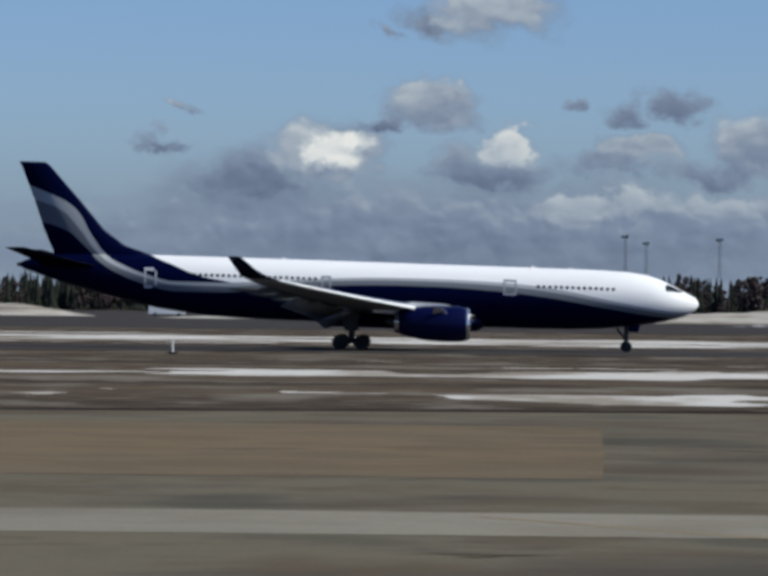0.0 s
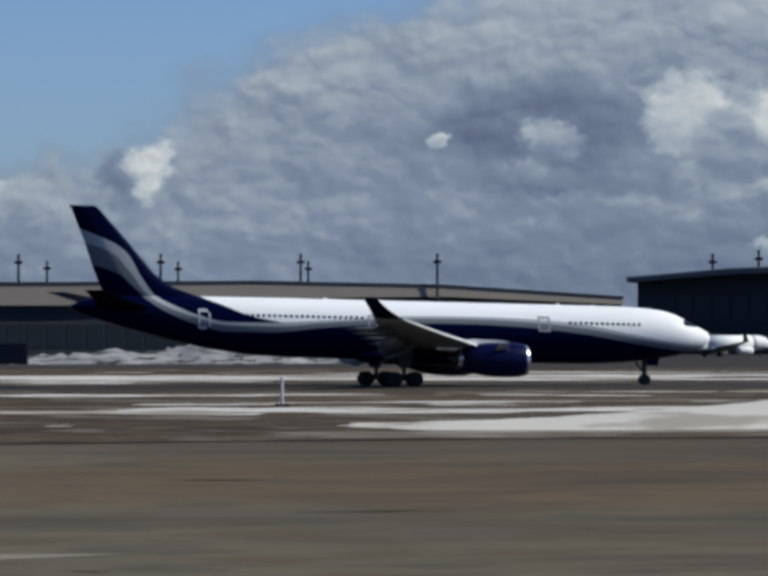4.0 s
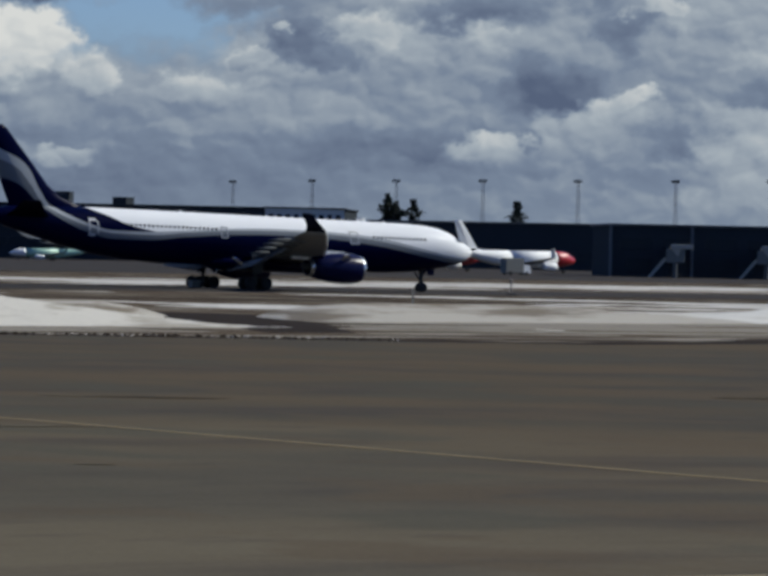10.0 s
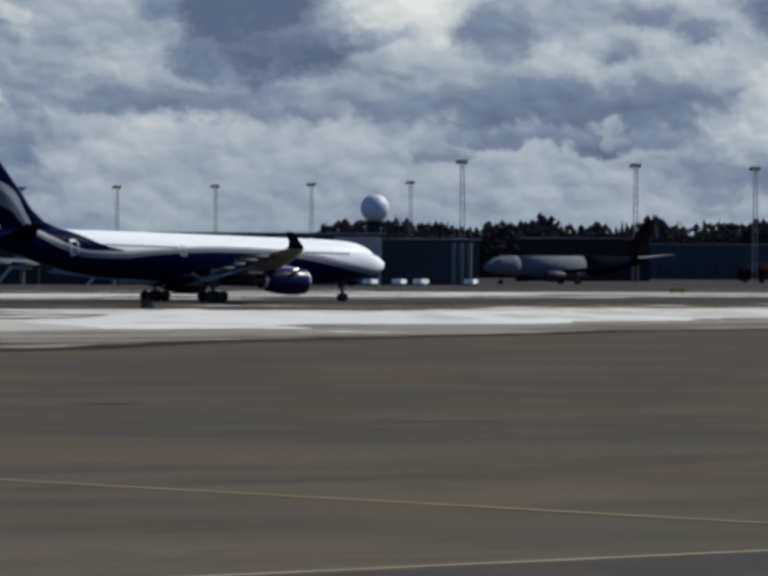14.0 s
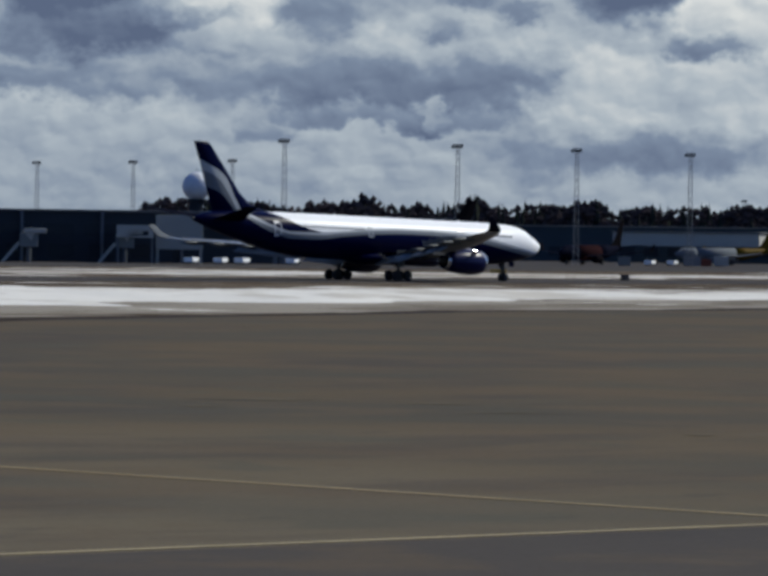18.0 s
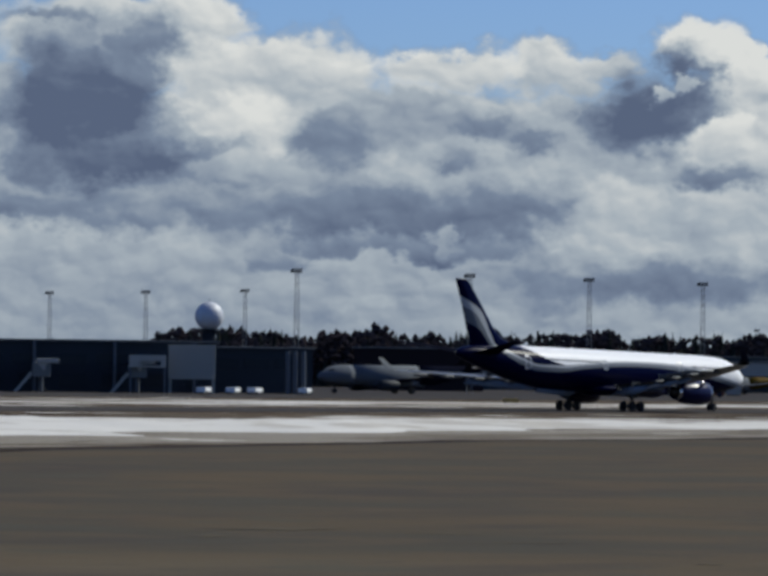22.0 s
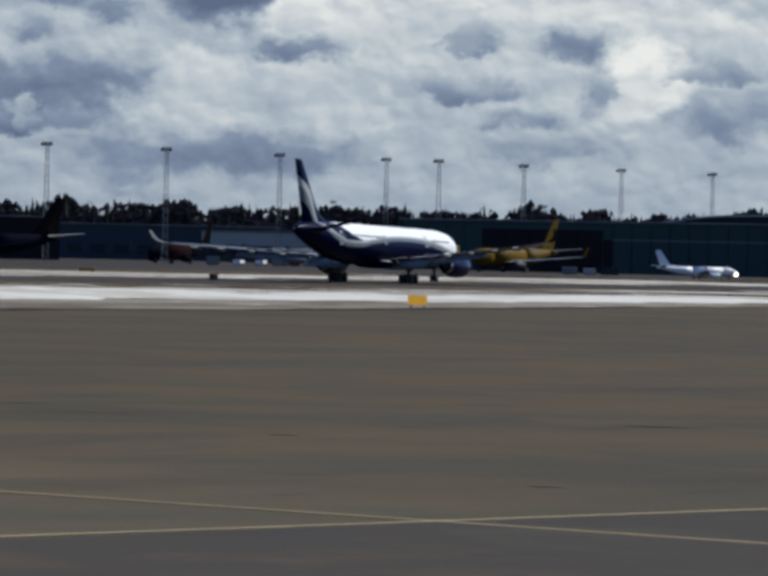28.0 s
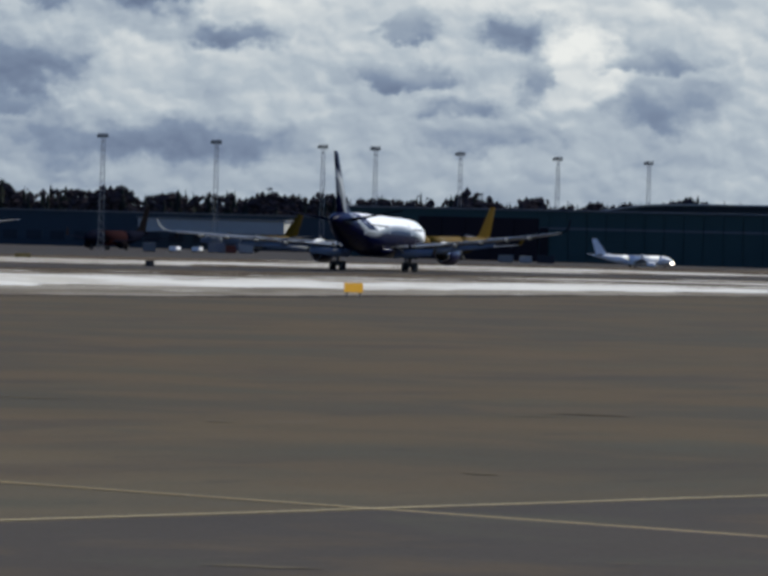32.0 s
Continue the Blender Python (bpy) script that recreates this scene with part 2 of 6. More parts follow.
lumps, lumps_sunward = billows((0, 0)), billows((0.05, 0.09))
puffs = w.math("SUBTRACT", 0.36, lumps)
relief = w.math("MULTIPLY", w.math("SUBTRACT", lumps_sunward, lumps), 1.0)
tone = w.math("MULTIPLY_ADD", puffs, 0.22, w.math("MULTIPLY_ADD", w.math("SUBTRACT", veil, 0.5), 0.22, relief))
ramp_rows = ((0.0, (0.110, 0.147, 0.235, 1)), (0.35, (0.215, 0.275, 0.375, 1)), (0.65, (0.430, 0.495, 0.555, 1)), (1.0, (0.80, 0.82, 0.80, 1)))
tint = w.mix(1.0, sky.outputs[0], (0.049, 0.066, 0.106), "MULTIPLY")
clear = w.mix(w.math("MULTIPLY", w.step(height, 2.6, 0.0), 0.8), tint, (0.20, 0.265, 0.36))


def vector(operation, a, b, c=None):
    node = w.add("ShaderNodeVectorMath", operation=operation)
    for n, v in enumerate((a, b, c)):
        w.put(node.inputs[n], v)
    return node.outputs["Value"] if operation in ("LENGTH", "DOT_PRODUCT") else node.outputs[0]


def span(value, lo, hi, out_lo, out_hi):
    node = w.add("ShaderNodeMapRange")
    node.interpolation_type = "SMOOTHSTEP"
    for n, v in enumerate((value, lo, hi, out_lo, out_hi)):
        w.put(node.inputs[n], v)
    return node.outputs[0]


def heaped(clouds):
    """The sky of one sector: its clouds laid over one another, the farthest first."""
    light, cover, place = 0.3, 0.0, spot
    for k, (az, el, half_az, half_el, body, rim) in enumerate(clouds):
        if k and k % 14 == 0:  # each lot waits for the one before it, which keeps the shader small
            place = vector("MULTIPLY_ADD", w.join(light, light), (1e-6, 1e-6, 0), spot)
        if body < 0.4 and half_el < 0.21 and az > 14:
            body, rim = body + (0.20 if half_el < 0.1 else 0.10), rim + (0.15 if half_el < 0.1 else 0.08)
        elif body < 0.4 and az > 14:
            half_az, half_el, body, rim = half_az * 1.14, half_el * 1.14, body - 0.09, rim - 0.05
        elif body > 0.6 and half_el < 0.16:
            half_az, half_el, body, rim = half_az * 1.25, half_el * 1.25, body - 0.15, rim - 0.2
        elif body > 0.6:
            body, rim = body + 0.07, rim + 0.07
        least = min(half_az, half_el)
        at = vector("MULTIPLY_ADD", place, (1 / half_az, 1 / half_el, 0), (-az / half_az, -el / half_el, 0))
        far = vector("LENGTH", at, None)
        inside = w.math("MULTIPLY_ADD", far, -least, w.math("MULTIPLY_ADD", puffs, min(0.55, 0.9 * least), least * 1.06))
        fade = min(0.5, 0.85 * least) if body < 0.4 else min(0.30, max(0.05, 0.55 * least))
        alpha = span(inside, -0.12 * fade, fade, 0.0, 1.0)
        lean = 0.15 / half_el
        shade = span(inside, 0.0, 0.75 * least, rim - el * lean, body - el * lean)
        shade = w.math("ADD", shade, w.math("MULTIPLY_ADD", height, lean, tone))
        light = w.math("MULTIPLY_ADD", alpha, w.math("SUBTRACT", shade, light), light)
        cover = w.math("MAXIMUM", cover, alpha)
    ramp = w.add("ShaderNodeValToRGB")
    ramp.color_ramp.elements[0].color, ramp.color_ramp.elements[1].color = ramp_rows[0][1], ramp_rows[-1][1]
    for p, c in ramp_rows[1:-1]:
        ramp.color_ramp.elements.new(p).color = c
    w.put(ramp.inputs[0], light)
    return w.mix(cover, clear, ramp.outputs[0]) if clouds else clear


def backing(picture):
    low = w.mix(w.math("MULTIPLY", w.step(height, 0.9, 0.0), 0.45), picture, (0.27, 0.335, 0.42))
    back = w.add("ShaderNodeBackground")
    w.put(back.inputs[0], low)
    back.inputs[1].default_value = 1.0
    return back.outputs[0]


w.link(backing(heaped(CLOUDS)), w.add("ShaderNodeOutputWorld").inputs[0])


# ---- materials ----
def material(name, color, rough=0.6, metal=0.0, grain=0.0, scale=3.0, bump=0.0, fine=40.0, coat=0.0, spec=0.5):
    """A painted or plain surface with stains at one scale and grain at another."""
    m = bpy.data.materials.new(name)
    m.use_nodes = True
    n = Nodes(m.node_tree)
    shader = n.add("ShaderNodeBsdfPrincipled")
    pos = n.add("ShaderNodeTexCoord").outputs["Object"]
    stain, speck = n.noise(pos, scale, 5.0, 0.6), n.noise(pos, fine, 3.0, 0.5)
    both = n.math("ADD", n.math("MULTIPLY", stain, 0.7), n.math("MULTIPLY", speck, 0.3))
    gain = n.math("ADD", 1.0 - grain * 0.5, n.math("MULTIPLY", both, grain))
    tint = n.mix(1.0, (*color, 1), n.join(gain, gain, gain), "MULTIPLY")
    n.put(shader.inputs["Base Color"], tint)
    n.put(shader.inputs["Roughness"], n.math("ADD", rough - 0.08, n.math("MULTIPLY", stain, 0.16)))
    shader.inputs["Metallic"].default_value = metal
    shader.inputs["Coat Weight"].default_value = coat
    shader.inputs["Specular IOR Level"].default_value = spec
    if bump:
        b = n.add("ShaderNodeBump")
        b.inputs["Strength"].default_value = bump
        n.put(b.inputs["Height"], both)
        n.put(shader.inputs["Normal"], b.outputs[0])
    n.link(shader.outputs[0], n.add("ShaderNodeOutputMaterial").inputs[0])
    return m


def glowing(name, color, strength):
    m = bpy.data.materials.new(name)
    m.use_nodes = True
    n = Nodes(m.node_tree)
    e = n.add("ShaderNodeEmission")
    e.inputs[0].default_value, e.inputs[1].default_value = (*color, 1), strength
    n.link(e.outputs[0], n.add("ShaderNodeOutputMaterial").inputs[0])
    return m


def asphalt_material(name="worn_asphalt", c1=(0.090, 0.069, 0.043), c2=(0.069, 0.060, 0.044), shift=0.0, west=0.0, wear=1.0):
    m = bpy.data.materials.new(name)
    m.use_nodes = True
    n = Nodes(m.node_tree)
    shader = n.add("ShaderNodeBsdfPrincipled")
    pos = n.add("ShaderNodeTexCoord").outputs["Object"]
    pos = n.stretch(pos, (1, 1, 1), (shift, shift * 0.7, 0))
    lanes = n.noise(n.stretch(pos, (0.05, 0.10, 1)), 1.0, 6.0, 0.6, 0.3)
    patch = n.noise(n.stretch(pos, (0.05, 0.045, 1), (5, 3, 0)), 1.0, 3.0, 0.5)
    drags = n.noise(n.stretch(pos, (0.22, 0.42, 1), (1, 7, 0)), 1.0, 5.0, 0.6)
    speck = n.noise(pos, 9.0, 4.0, 0.6)
    base = n.mix(n.step(patch, 0.40, 0.60), c1, c2)
    if west:
        px, py, _z = n.split(pos)
        side = n.step(n.math("ADD", px, n.math("MULTIPLY", n.math("SUBTRACT", patch, 0.5), 90.0)), 95.0, -10.0)
        base = n.mix(n.math("MULTIPLY", side, west), base, (0.150, 0.131, 0.092))
        bx, by = n.math("DIVIDE", n.math("SUBTRACT", px, 48.0), 30.0), n.math("DIVIDE", n.math("SUBTRACT", py, 144.0), 24.0)
        worn = n.math("SQRT", n.math("MULTIPLY_ADD", bx, bx, n.math("MULTIPLY", by, by)))
        worn = n.step(n.math("ADD", worn, n.math("SUBTRACT", patch, 0.5)), 1.1, 0.75)
        base = n.mix(n.math("MULTIPLY", worn, 0.75), base, (0.128, 0.090, 0.054))
    base = n.mix(n.math("MULTIPLY", n.step(lanes, 0.48, 0.66), 0.75 * wear), base, (0.060, 0.050, 0.041))
    blush = n.noise(n.stretch(pos, (0.16, 0.12, 1), (9, 4, 0)), 1.0, 4.0, 0.55, 0.2)
    base = n.mix(n.math("MULTIPLY", n.step(blush, 0.50, 0.62), 0.6 * wear), base, (0.095, 0.072, 0.046))
    base = n.mix(n.math("MULTIPLY", n.step(blush, 0.45, 0.34), 0.55 * wear), base, (0.070, 0.067, 0.050))
    base = n.mix(n.math("MULTIPLY", n.step(drags, 0.58, 0.78), 0.45), base, (0.100, 0.087, 0.066))
    base = n.mix(n.math("MULTIPLY", n.step(drags, 0.42, 0.28), 0.45 * wear), base, (0.05, 0.045, 0.04))
    g = n.math("ADD", 0.75, n.math("MULTIPLY", speck, 0.5))
    n.put(shader.inputs["Base Color"], n.mix(1.0, base, n.join(g, g, g), "MULTIPLY"))
    shader.inputs["Roughness"].default_value = 0.85
    shader.inputs["Specular IOR Level"].default_value = 0.02
    b = n.add("ShaderNodeBump")
    b.inputs["Strength"].default_value = 0.25
    n.put(b.inputs["Height"], speck)
    n.put(shader.inputs["Normal"], b.outputs[0])
    n.link(shader.outputs[0], n.add("ShaderNodeOutputMaterial").inputs[0])
    return m


def grass_material():
    m = bpy.data.materials.new("winter_grass")
    m.use_nodes = True
    n = Nodes(m.node_tree)
    shader = n.add("ShaderNodeBsdfPrincipled")
    pos = n.add("ShaderNodeTexCoord").outputs["Object"]
    a = n.noise(n.stretch(pos, (0.015, 0.06, 1)), 1.0, 6.0, 0.6, 0.3)
    c = n.noise(n.stretch(pos, (0.2, 0.6, 1)), 1.0, 5.0, 0.6)
    base = n.mix(n.step(a, 0.38, 0.62), (0.088, 0.067, 0.050), (0.042, 0.034, 0.029))
    base = n.mix(n.step(c, 0.45, 0.75), base, (0.15, 0.125, 0.09))
    dry = n.noise(n.stretch(pos, (0.10, 0.05, 1), (4, 6, 0)), 1.0, 5.0, 0.6)
    base = n.mix(n.math("MULTIPLY", n.step(dry, 0.50, 0.64), 0.7), base, (0.185, 0.165, 0.135))
    n.put(shader.inputs["Base Color"], base)
    shader.inputs["Roughness"].default_value = 0.95
    shader.inputs["Specular IOR Level"].default_value = 0.0
    b = n.add("ShaderNodeBump")
    b.inputs["Strength"].default_value = 0.6
    n.put(b.inputs["Height"], c)
    n.put(shader.inputs["Normal"], b.outputs[0])
    n.link(shader.outputs[0], n.add("ShaderNodeOutputMaterial").inputs[0])
    return m


def snow_material(name="old_snow", clean=(0.55, 0.525, 0.475), dirty=(0.28, 0.245, 0.195), grit=0.5, tight=1.0):
    m = bpy.data.materials.new(name)
    m.use_nodes = True
    n = Nodes(m.node_tree)
    shader = n.add("ShaderNodeBsdfPrincipled")
    pos = n.add("ShaderNodeTexCoord").outputs["Object"]
    sx, sy, sz = n.split(pos)
    reach = n.math("SQRT", n.math("MULTIPLY_ADD", sx, sx, n.math("MULTIPLY", sy, sy)))
    swing = n.math("MULTIPLY", n.math("ARCTAN2", sx, sy), 300.0)
    dirt = n.noise(n.join(n.math("MULTIPLY", swing, 0.060 * tight), n.math("MULTIPLY", reach, 0.026 * tight), n.math("MULTIPLY", sz, 1.6)), 1.0, 6.0, 0.6, 0.3)
    fine = n.noise(pos, 1.4, 6.0, 0.65)
    base = n.mix(n.step(dirt, 0.48, 0.62), clean, dirty)
    base = n.mix(n.math("MULTIPLY", n.step(fine, 0.55, 0.80), grit), base, (0.30, 0.26, 0.21))
    n.put(shader.inputs["Base Color"], base)
    shader.inputs["Roughness"].default_value = 0.8
    shader.inputs["Specular IOR Level"].default_value = 0.03
    b = n.add("ShaderNodeBump")
    b.inputs["Strength"].default_value = grit
    b.inputs["Distance"].default_value = 0.4
    n.put(b.inputs["Height"], fine)
    n.put(shader.inputs["Normal"], b.outputs[0])
    n.link(shader.outputs[0], n.add("ShaderNodeOutputMaterial").inputs[0])
    return m


M_ASPHALT, M_GRASS, M_SNOW = asphalt_material(west=0.75), grass_material(), snow_material()
M_DIRTYSNOW = snow_material("dirty_snow", (0.42, 0.39, 0.335), (0.20, 0.17, 0.13), 0.5, 1.6)
M_BANKSNOW = snow_material("bank_snow", (0.56, 0.53, 0.465), (0.34, 0.31, 0.255), 0.3, 1.7)
M_RIDGESNOW = snow_material("ploughed_snow", (0.62, 0.60, 0.55), (0.47, 0.44, 0.385), 0.25, 1.7)
M_HEAPSNOW = snow_material("gritty_snow", (0.30, 0.30, 0.295), (0.035, 0.034, 0.034), 0.5, 7.0)
M_THAW = snow_material("grey_slush", (0.235, 0.21, 0.17), (0.14, 0.118, 0.09))
M_YELLOW = material("line_yellow", (0.46, 0.345, 0.12), 0.8, grain=0.7, scale=0.35, spec=0.05)
M_PALELINE = material("pale_yellow_line", (0.33, 0.275, 0.165), 0.8, grain=0.9, scale=0.3, spec=0.05)
M_FAINT = material("worn_line", (0.235, 0.185, 0.105), 0.85, grain=0.9, scale=0.25, spec=0.05)
M_RUNWAY = material("runway_asphalt", (0.050, 0.045, 0.041), 0.85, grain=0.6, scale=0.05, fine=2.0, spec=0.02)
M_STEEL = material("galvanised_steel", (0.11, 0.12, 0.13), 0.55, 0.3, grain=0.3)
M_DARKSTEEL = material("dark_steel", (0.030, 0.034, 0.040), 0.6, 0.2, grain=0.3, spec=0.1)
M_CONCRETE = material("dark_concrete", (0.028, 0.032, 0.038), 0.8, grain=0.4, scale=0.15, spec=0.0)
M_GLASS = material("dark_glazing", (0.018, 0.024, 0.030), 0.3, grain=0.3, scale=0.2, spec=0.15)
M_ROOF = material("grey_roof_sheet", (0.10, 0.10, 0.10), 0.7, grain=0.4, scale=0.05)
M_BRONZE = material("bronze_cladding", (0.22, 0.19, 0.155), 0.6, grain=0.35, scale=0.08)
M_TIMBER = material("timber_soffit", (0.52, 0.24, 0.13), 0.7, grain=0.4, scale=0.3)
M_WALL = material("slate_cladding", (0.036, 0.042, 0.048), 0.8, grain=0.4, scale=0.1, spec=0.03)
M_TEAL = material("teal_cladding", (0.042, 0.068, 0.060), 0.7, grain=0.45, scale=0.08, spec=0.05)
M_BEIGE = material("beige_panel", (0.36, 0.34, 0.29), 0.7, grain=0.3, scale=0.2)
M_GREYBOX = material("grey_panel", (0.16, 0.16, 0.145), 0.7, grain=0.3, scale=0.2)
M_WHITE = material("white_paint", (0.74, 0.74, 0.72), 0.5, grain=0.1, scale=0.4, spec=0.25)
M_RED = material("red_paint", (0.45, 0.018, 0.022), 0.4, grain=0.15, coat=0.2)
M_AMBER = material("amber_paint", (0.092, 0.056, 0.006), 0.55, grain=0.2, spec=0.03)
M_BLACK = material("black_paint", (0.008, 0.007, 0.008), 0.8, grain=0.3, spec=0.0)
M_DARKBLUE = material("dark_blue_paint", (0.007, 0.008, 0.015), 0.6, grain=0.2, spec=0.0)
M_ORANGE = material("dark_orange_paint", (0.10, 0.022, 0.012), 0.6, grain=0.2, spec=0.0)
M_GREEN = material("mint_paint", (0.35, 0.55, 0.42), 0.45, grain=0.1)
M_SILVER = material("polished_metal", (0.62, 0.62, 0.63), 0.22, 0.9, grain=0.1)
M_WINGGREY = material("wing_grey", (0.17, 0.18, 0.19), 0.45, grain=0.18, scale=0.5, spec=0.25)
M_WINGDARK = material("dark_flap_grey", (0.07, 0.075, 0.075), 0.55, grain=0.2, scale=0.5, spec=0.15)
M_HULLGREY = material("dull_grey_paint", (0.12, 0.13, 0.14), 0.6, grain=0.2, scale=0.3, spec=0.0)
M_BARK = material("dark_bark", (0.05, 0.04, 0.032), 0.9, grain=0.4)
M_SPRUCE = material("spruce_needles", (0.024, 0.027, 0.022), 0.9, grain=0.7, scale=0.2, fine=1.5, spec=0.0)
M_TWIGS = material("bare_twigs", (0.048, 0.038, 0.038), 0.95, grain=0.6, scale=0.3, spec=0.0)
M_DOME = material("radome_white", (0.52, 0.53, 0.55), 0.5, grain=0.08)
# wet soil of verge and clods; also the painted shade of the snow bank
M_SOIL_SHADE = material("wet_soil_and_bank_shade", (0.028, 0.021, 0.015), 0.9, grain=0.6, scale=0.3, bump=0.5, fine=4.0, spec=0.03)
M_LAMP = glowing("lit_lamp", (1.0, 0.93, 0.8), 6.0)
M_SIGNDULL = material("dull_yellow_board", (0.20, 0.14, 0.03), 0.7, grain=0.3)
M_SIGNY = material("sign_yellow", (0.75, 0.46, 0.02), 0.5, grain=0.1)
M_SIGNLIT = glowing("lit_sign_yellow", (0.80, 0.46, 0.07), 0.5)


# ---- mesh helpers ----
def mesh_of(name, bm, mat, smooth=False):
    data = bpy.data.meshes.new(name)
    bmesh.ops.recalc_face_normals(bm, faces=bm.faces[:])
    bm.to_mesh(data)
    bm.free()
    for m in mat if isinstance(mat, (list, tuple)) else (mat,):
        data.materials.append(m)
    if smooth:
        data.shade_smooth()
    return data


def part(name, bm, mat, parent, label="", smooth=False, at=None):
    ob = new(name, bm if isinstance(bm, bpy.types.Mesh) else mesh_of(name, bm, mat, smooth))
    ob.parent = parent
    if at is not None:
        ob.matrix_basis = at
    if label:
        tagged(ob, label)
    return ob


def thing(name, label, category, group="", at=None, kind=""):
    ob = new(name)
    ob.empty_display_size = 0.5
    if at is not None:
        ob.matrix_basis = at
    return tagged(ob, label, category, group, kind)


def solid(name, bm, mat, label, category, group="", kind="", smooth=False, at=None):
    ob = new(name, mesh_of(name, bm, mat, smooth))
    if at is not None:
        ob.matrix_basis = at
    return tagged(ob, label, category, group, kind)


def box(bm, x0, x1, y0, y1, z0, z1, bevel=0.0):
    m = Matrix.LocRotScale(((x0 + x1) / 2, (y0 + y1) / 2, (z0 + z1) / 2), None, (x1 - x0, y1 - y0, z1 - z0))
    made = bmesh.ops.create_cube(bm, size=1.0, matrix=m)
    if bevel:
        edges = {e for v in made["verts"] for e in v.link_edges}
        bmesh.ops.bevel(bm, geom=list(edges), offset=bevel, segments=2, affect="EDGES", profile=0.6)
    return bm


def rod(bm, a, b, r0, r1=None, sides=8):
    a, b = Vector(a), Vector(b)
    way = b - a
    m = Matrix.Translation((a + b) / 2) @ way.to_track_quat("Z", "Y").to_matrix().to_4x4()
    bmesh.ops.create_cone(bm, cap_ends=True, segments=sides, radius1=r0, radius2=r0 if r1 is None else r1, depth=way.length, matrix=m)
    return bm


def loft(bm, rings, closed=True, caps=True):
    """Skins over a row of rings with the same count of points."""
    rows = [[bm.verts.new(p) for p in ring] for ring in rings]
    n = len(rows[0])
    for a, b in zip(rows, rows[1:]):
        for i in range(n if closed else n - 1):
            j = (i + 1) % n
            bm.faces.new((a[i], a[j], b[j], b[i]))
    if caps:
        bm.faces.new(rows[0][::-1])
        bm.faces.new(rows[-1])
    return bm


def oval(x, y, z, ry, rz, n=24):
    return [(x, y + ry * math.sin(2 * math.pi * i / n), z + rz * math.cos(2 * math.pi * i / n)) for i in range(n)]


def polar(az, d, z=0.0):
    return Vector((math.sin(radians(az)) * d, math.cos(radians(az)) * d, z))


def rise(el, d):
    """The height of what stands d metres off and shows at the elevation el."""
    return 4.5 + d * math.tan(radians(el))


def lerp(rows, x):
    if x <= rows[0][0]:
        return rows[0][1]
    for (a, u), (b, v) in zip(rows, rows[1:]):
        if x <= b:
            return u + (v - u) * (x - a) / (b - a)
    return rows[-1][1]


# ---- ground ----
bm = bmesh.new()
size = 4900
for p in ((-size, -size), (size, -size), (size, size), (-size, size)):
    bm.verts.new((*p, 0))
bm.faces.new(bm.verts[:])
solid("ground", bm, M_GRASS, "brown winter grass of an airfield", "ground", kind="structure")


def slab(name, outline, z, mat, label, category, thick=0.03):
    b = bmesh.new()
    low, high = [b.verts.new((x, y, z - thick)) for x, y in outline], [b.verts.new((x, y, z)) for x, y in outline]
    b.faces.new(high)
    for i in range(len(outline)):
        j = (i + 1) % len(outline)
        b.faces.new((low[i], low[j], high[j], high[i]))
    return solid(name, b, mat, label, category, kind="structure")


EDGE = ((-300, 188), (-13, 189), (0, 193), (30, 198), (60, 202), (75, 200), (90, 198.5), (105, 199.5), (117, 202), (134, 194), (146, 188), (160, 192),
        (178, 204), (198, 211), (220, 218), (236, 225), (266, 228.5), (274, 231), (306, 240), (340, 252), (420, 262))
slab("apron_pavement", ((-300, -200), (420, -200), *reversed(EDGE)), 0.05, M_ASPHALT, "worn brown-grey asphalt apron with faint lines", "apron", 0.10)
M_PATCHBROWN = asphalt_material("brown_asphalt_patch", (0.158, 0.118, 0.072), (0.148, 0.113, 0.072), shift=37.0, wear=0.5)
M_PATCHPALE = asphalt_material("pale_asphalt_band", (0.235, 0.212, 0.165), (0.215, 0.195, 0.152), shift=11.0, wear=0.3)
M_PATCHGREY = asphalt_material("grey_asphalt", (0.062, 0.054, 0.046), (0.056, 0.050, 0.044), shift=83.0)
slab("brown_asphalt", ((-300, 119), (5.6, 121), (6.5, 140), (7.9, 172), (-300, 176)), 0.058, M_PATCHBROWN, "brown patched asphalt", "apron", 0.002)
slab("pale_asphalt", ((-300, 89), (9, 91), (15, 93.5), (21, 97), (13, 99), (8, 101), (-300, 101)), 0.058, M_PATCHPALE, "pale band of old asphalt", "apron", 0.002)
slab("grey_asphalt", ((14, -60), (160, -60), (160, 41.6), (90, 47), (58, 49.7), (43, 51), (22, 52.5)), 0.058, M_PATCHGREY, "grey asphalt below a yellow line", "apron", 0.002)
slab("runway_pavement", ((-900, 478), (-900, 424), (900, 400), (900, 451)), 0.04, M_RUNWAY, "dark asphalt runway", "runway", 0.08)
slab("far_apron_pavement", ((-300, 760), (300, 700), (640, 640), (1500, 520), (1900, 1500), (-300, 1800)), 0.03, M_RUNWAY, "distant grey apron before the terminal", "apron", 0.06)


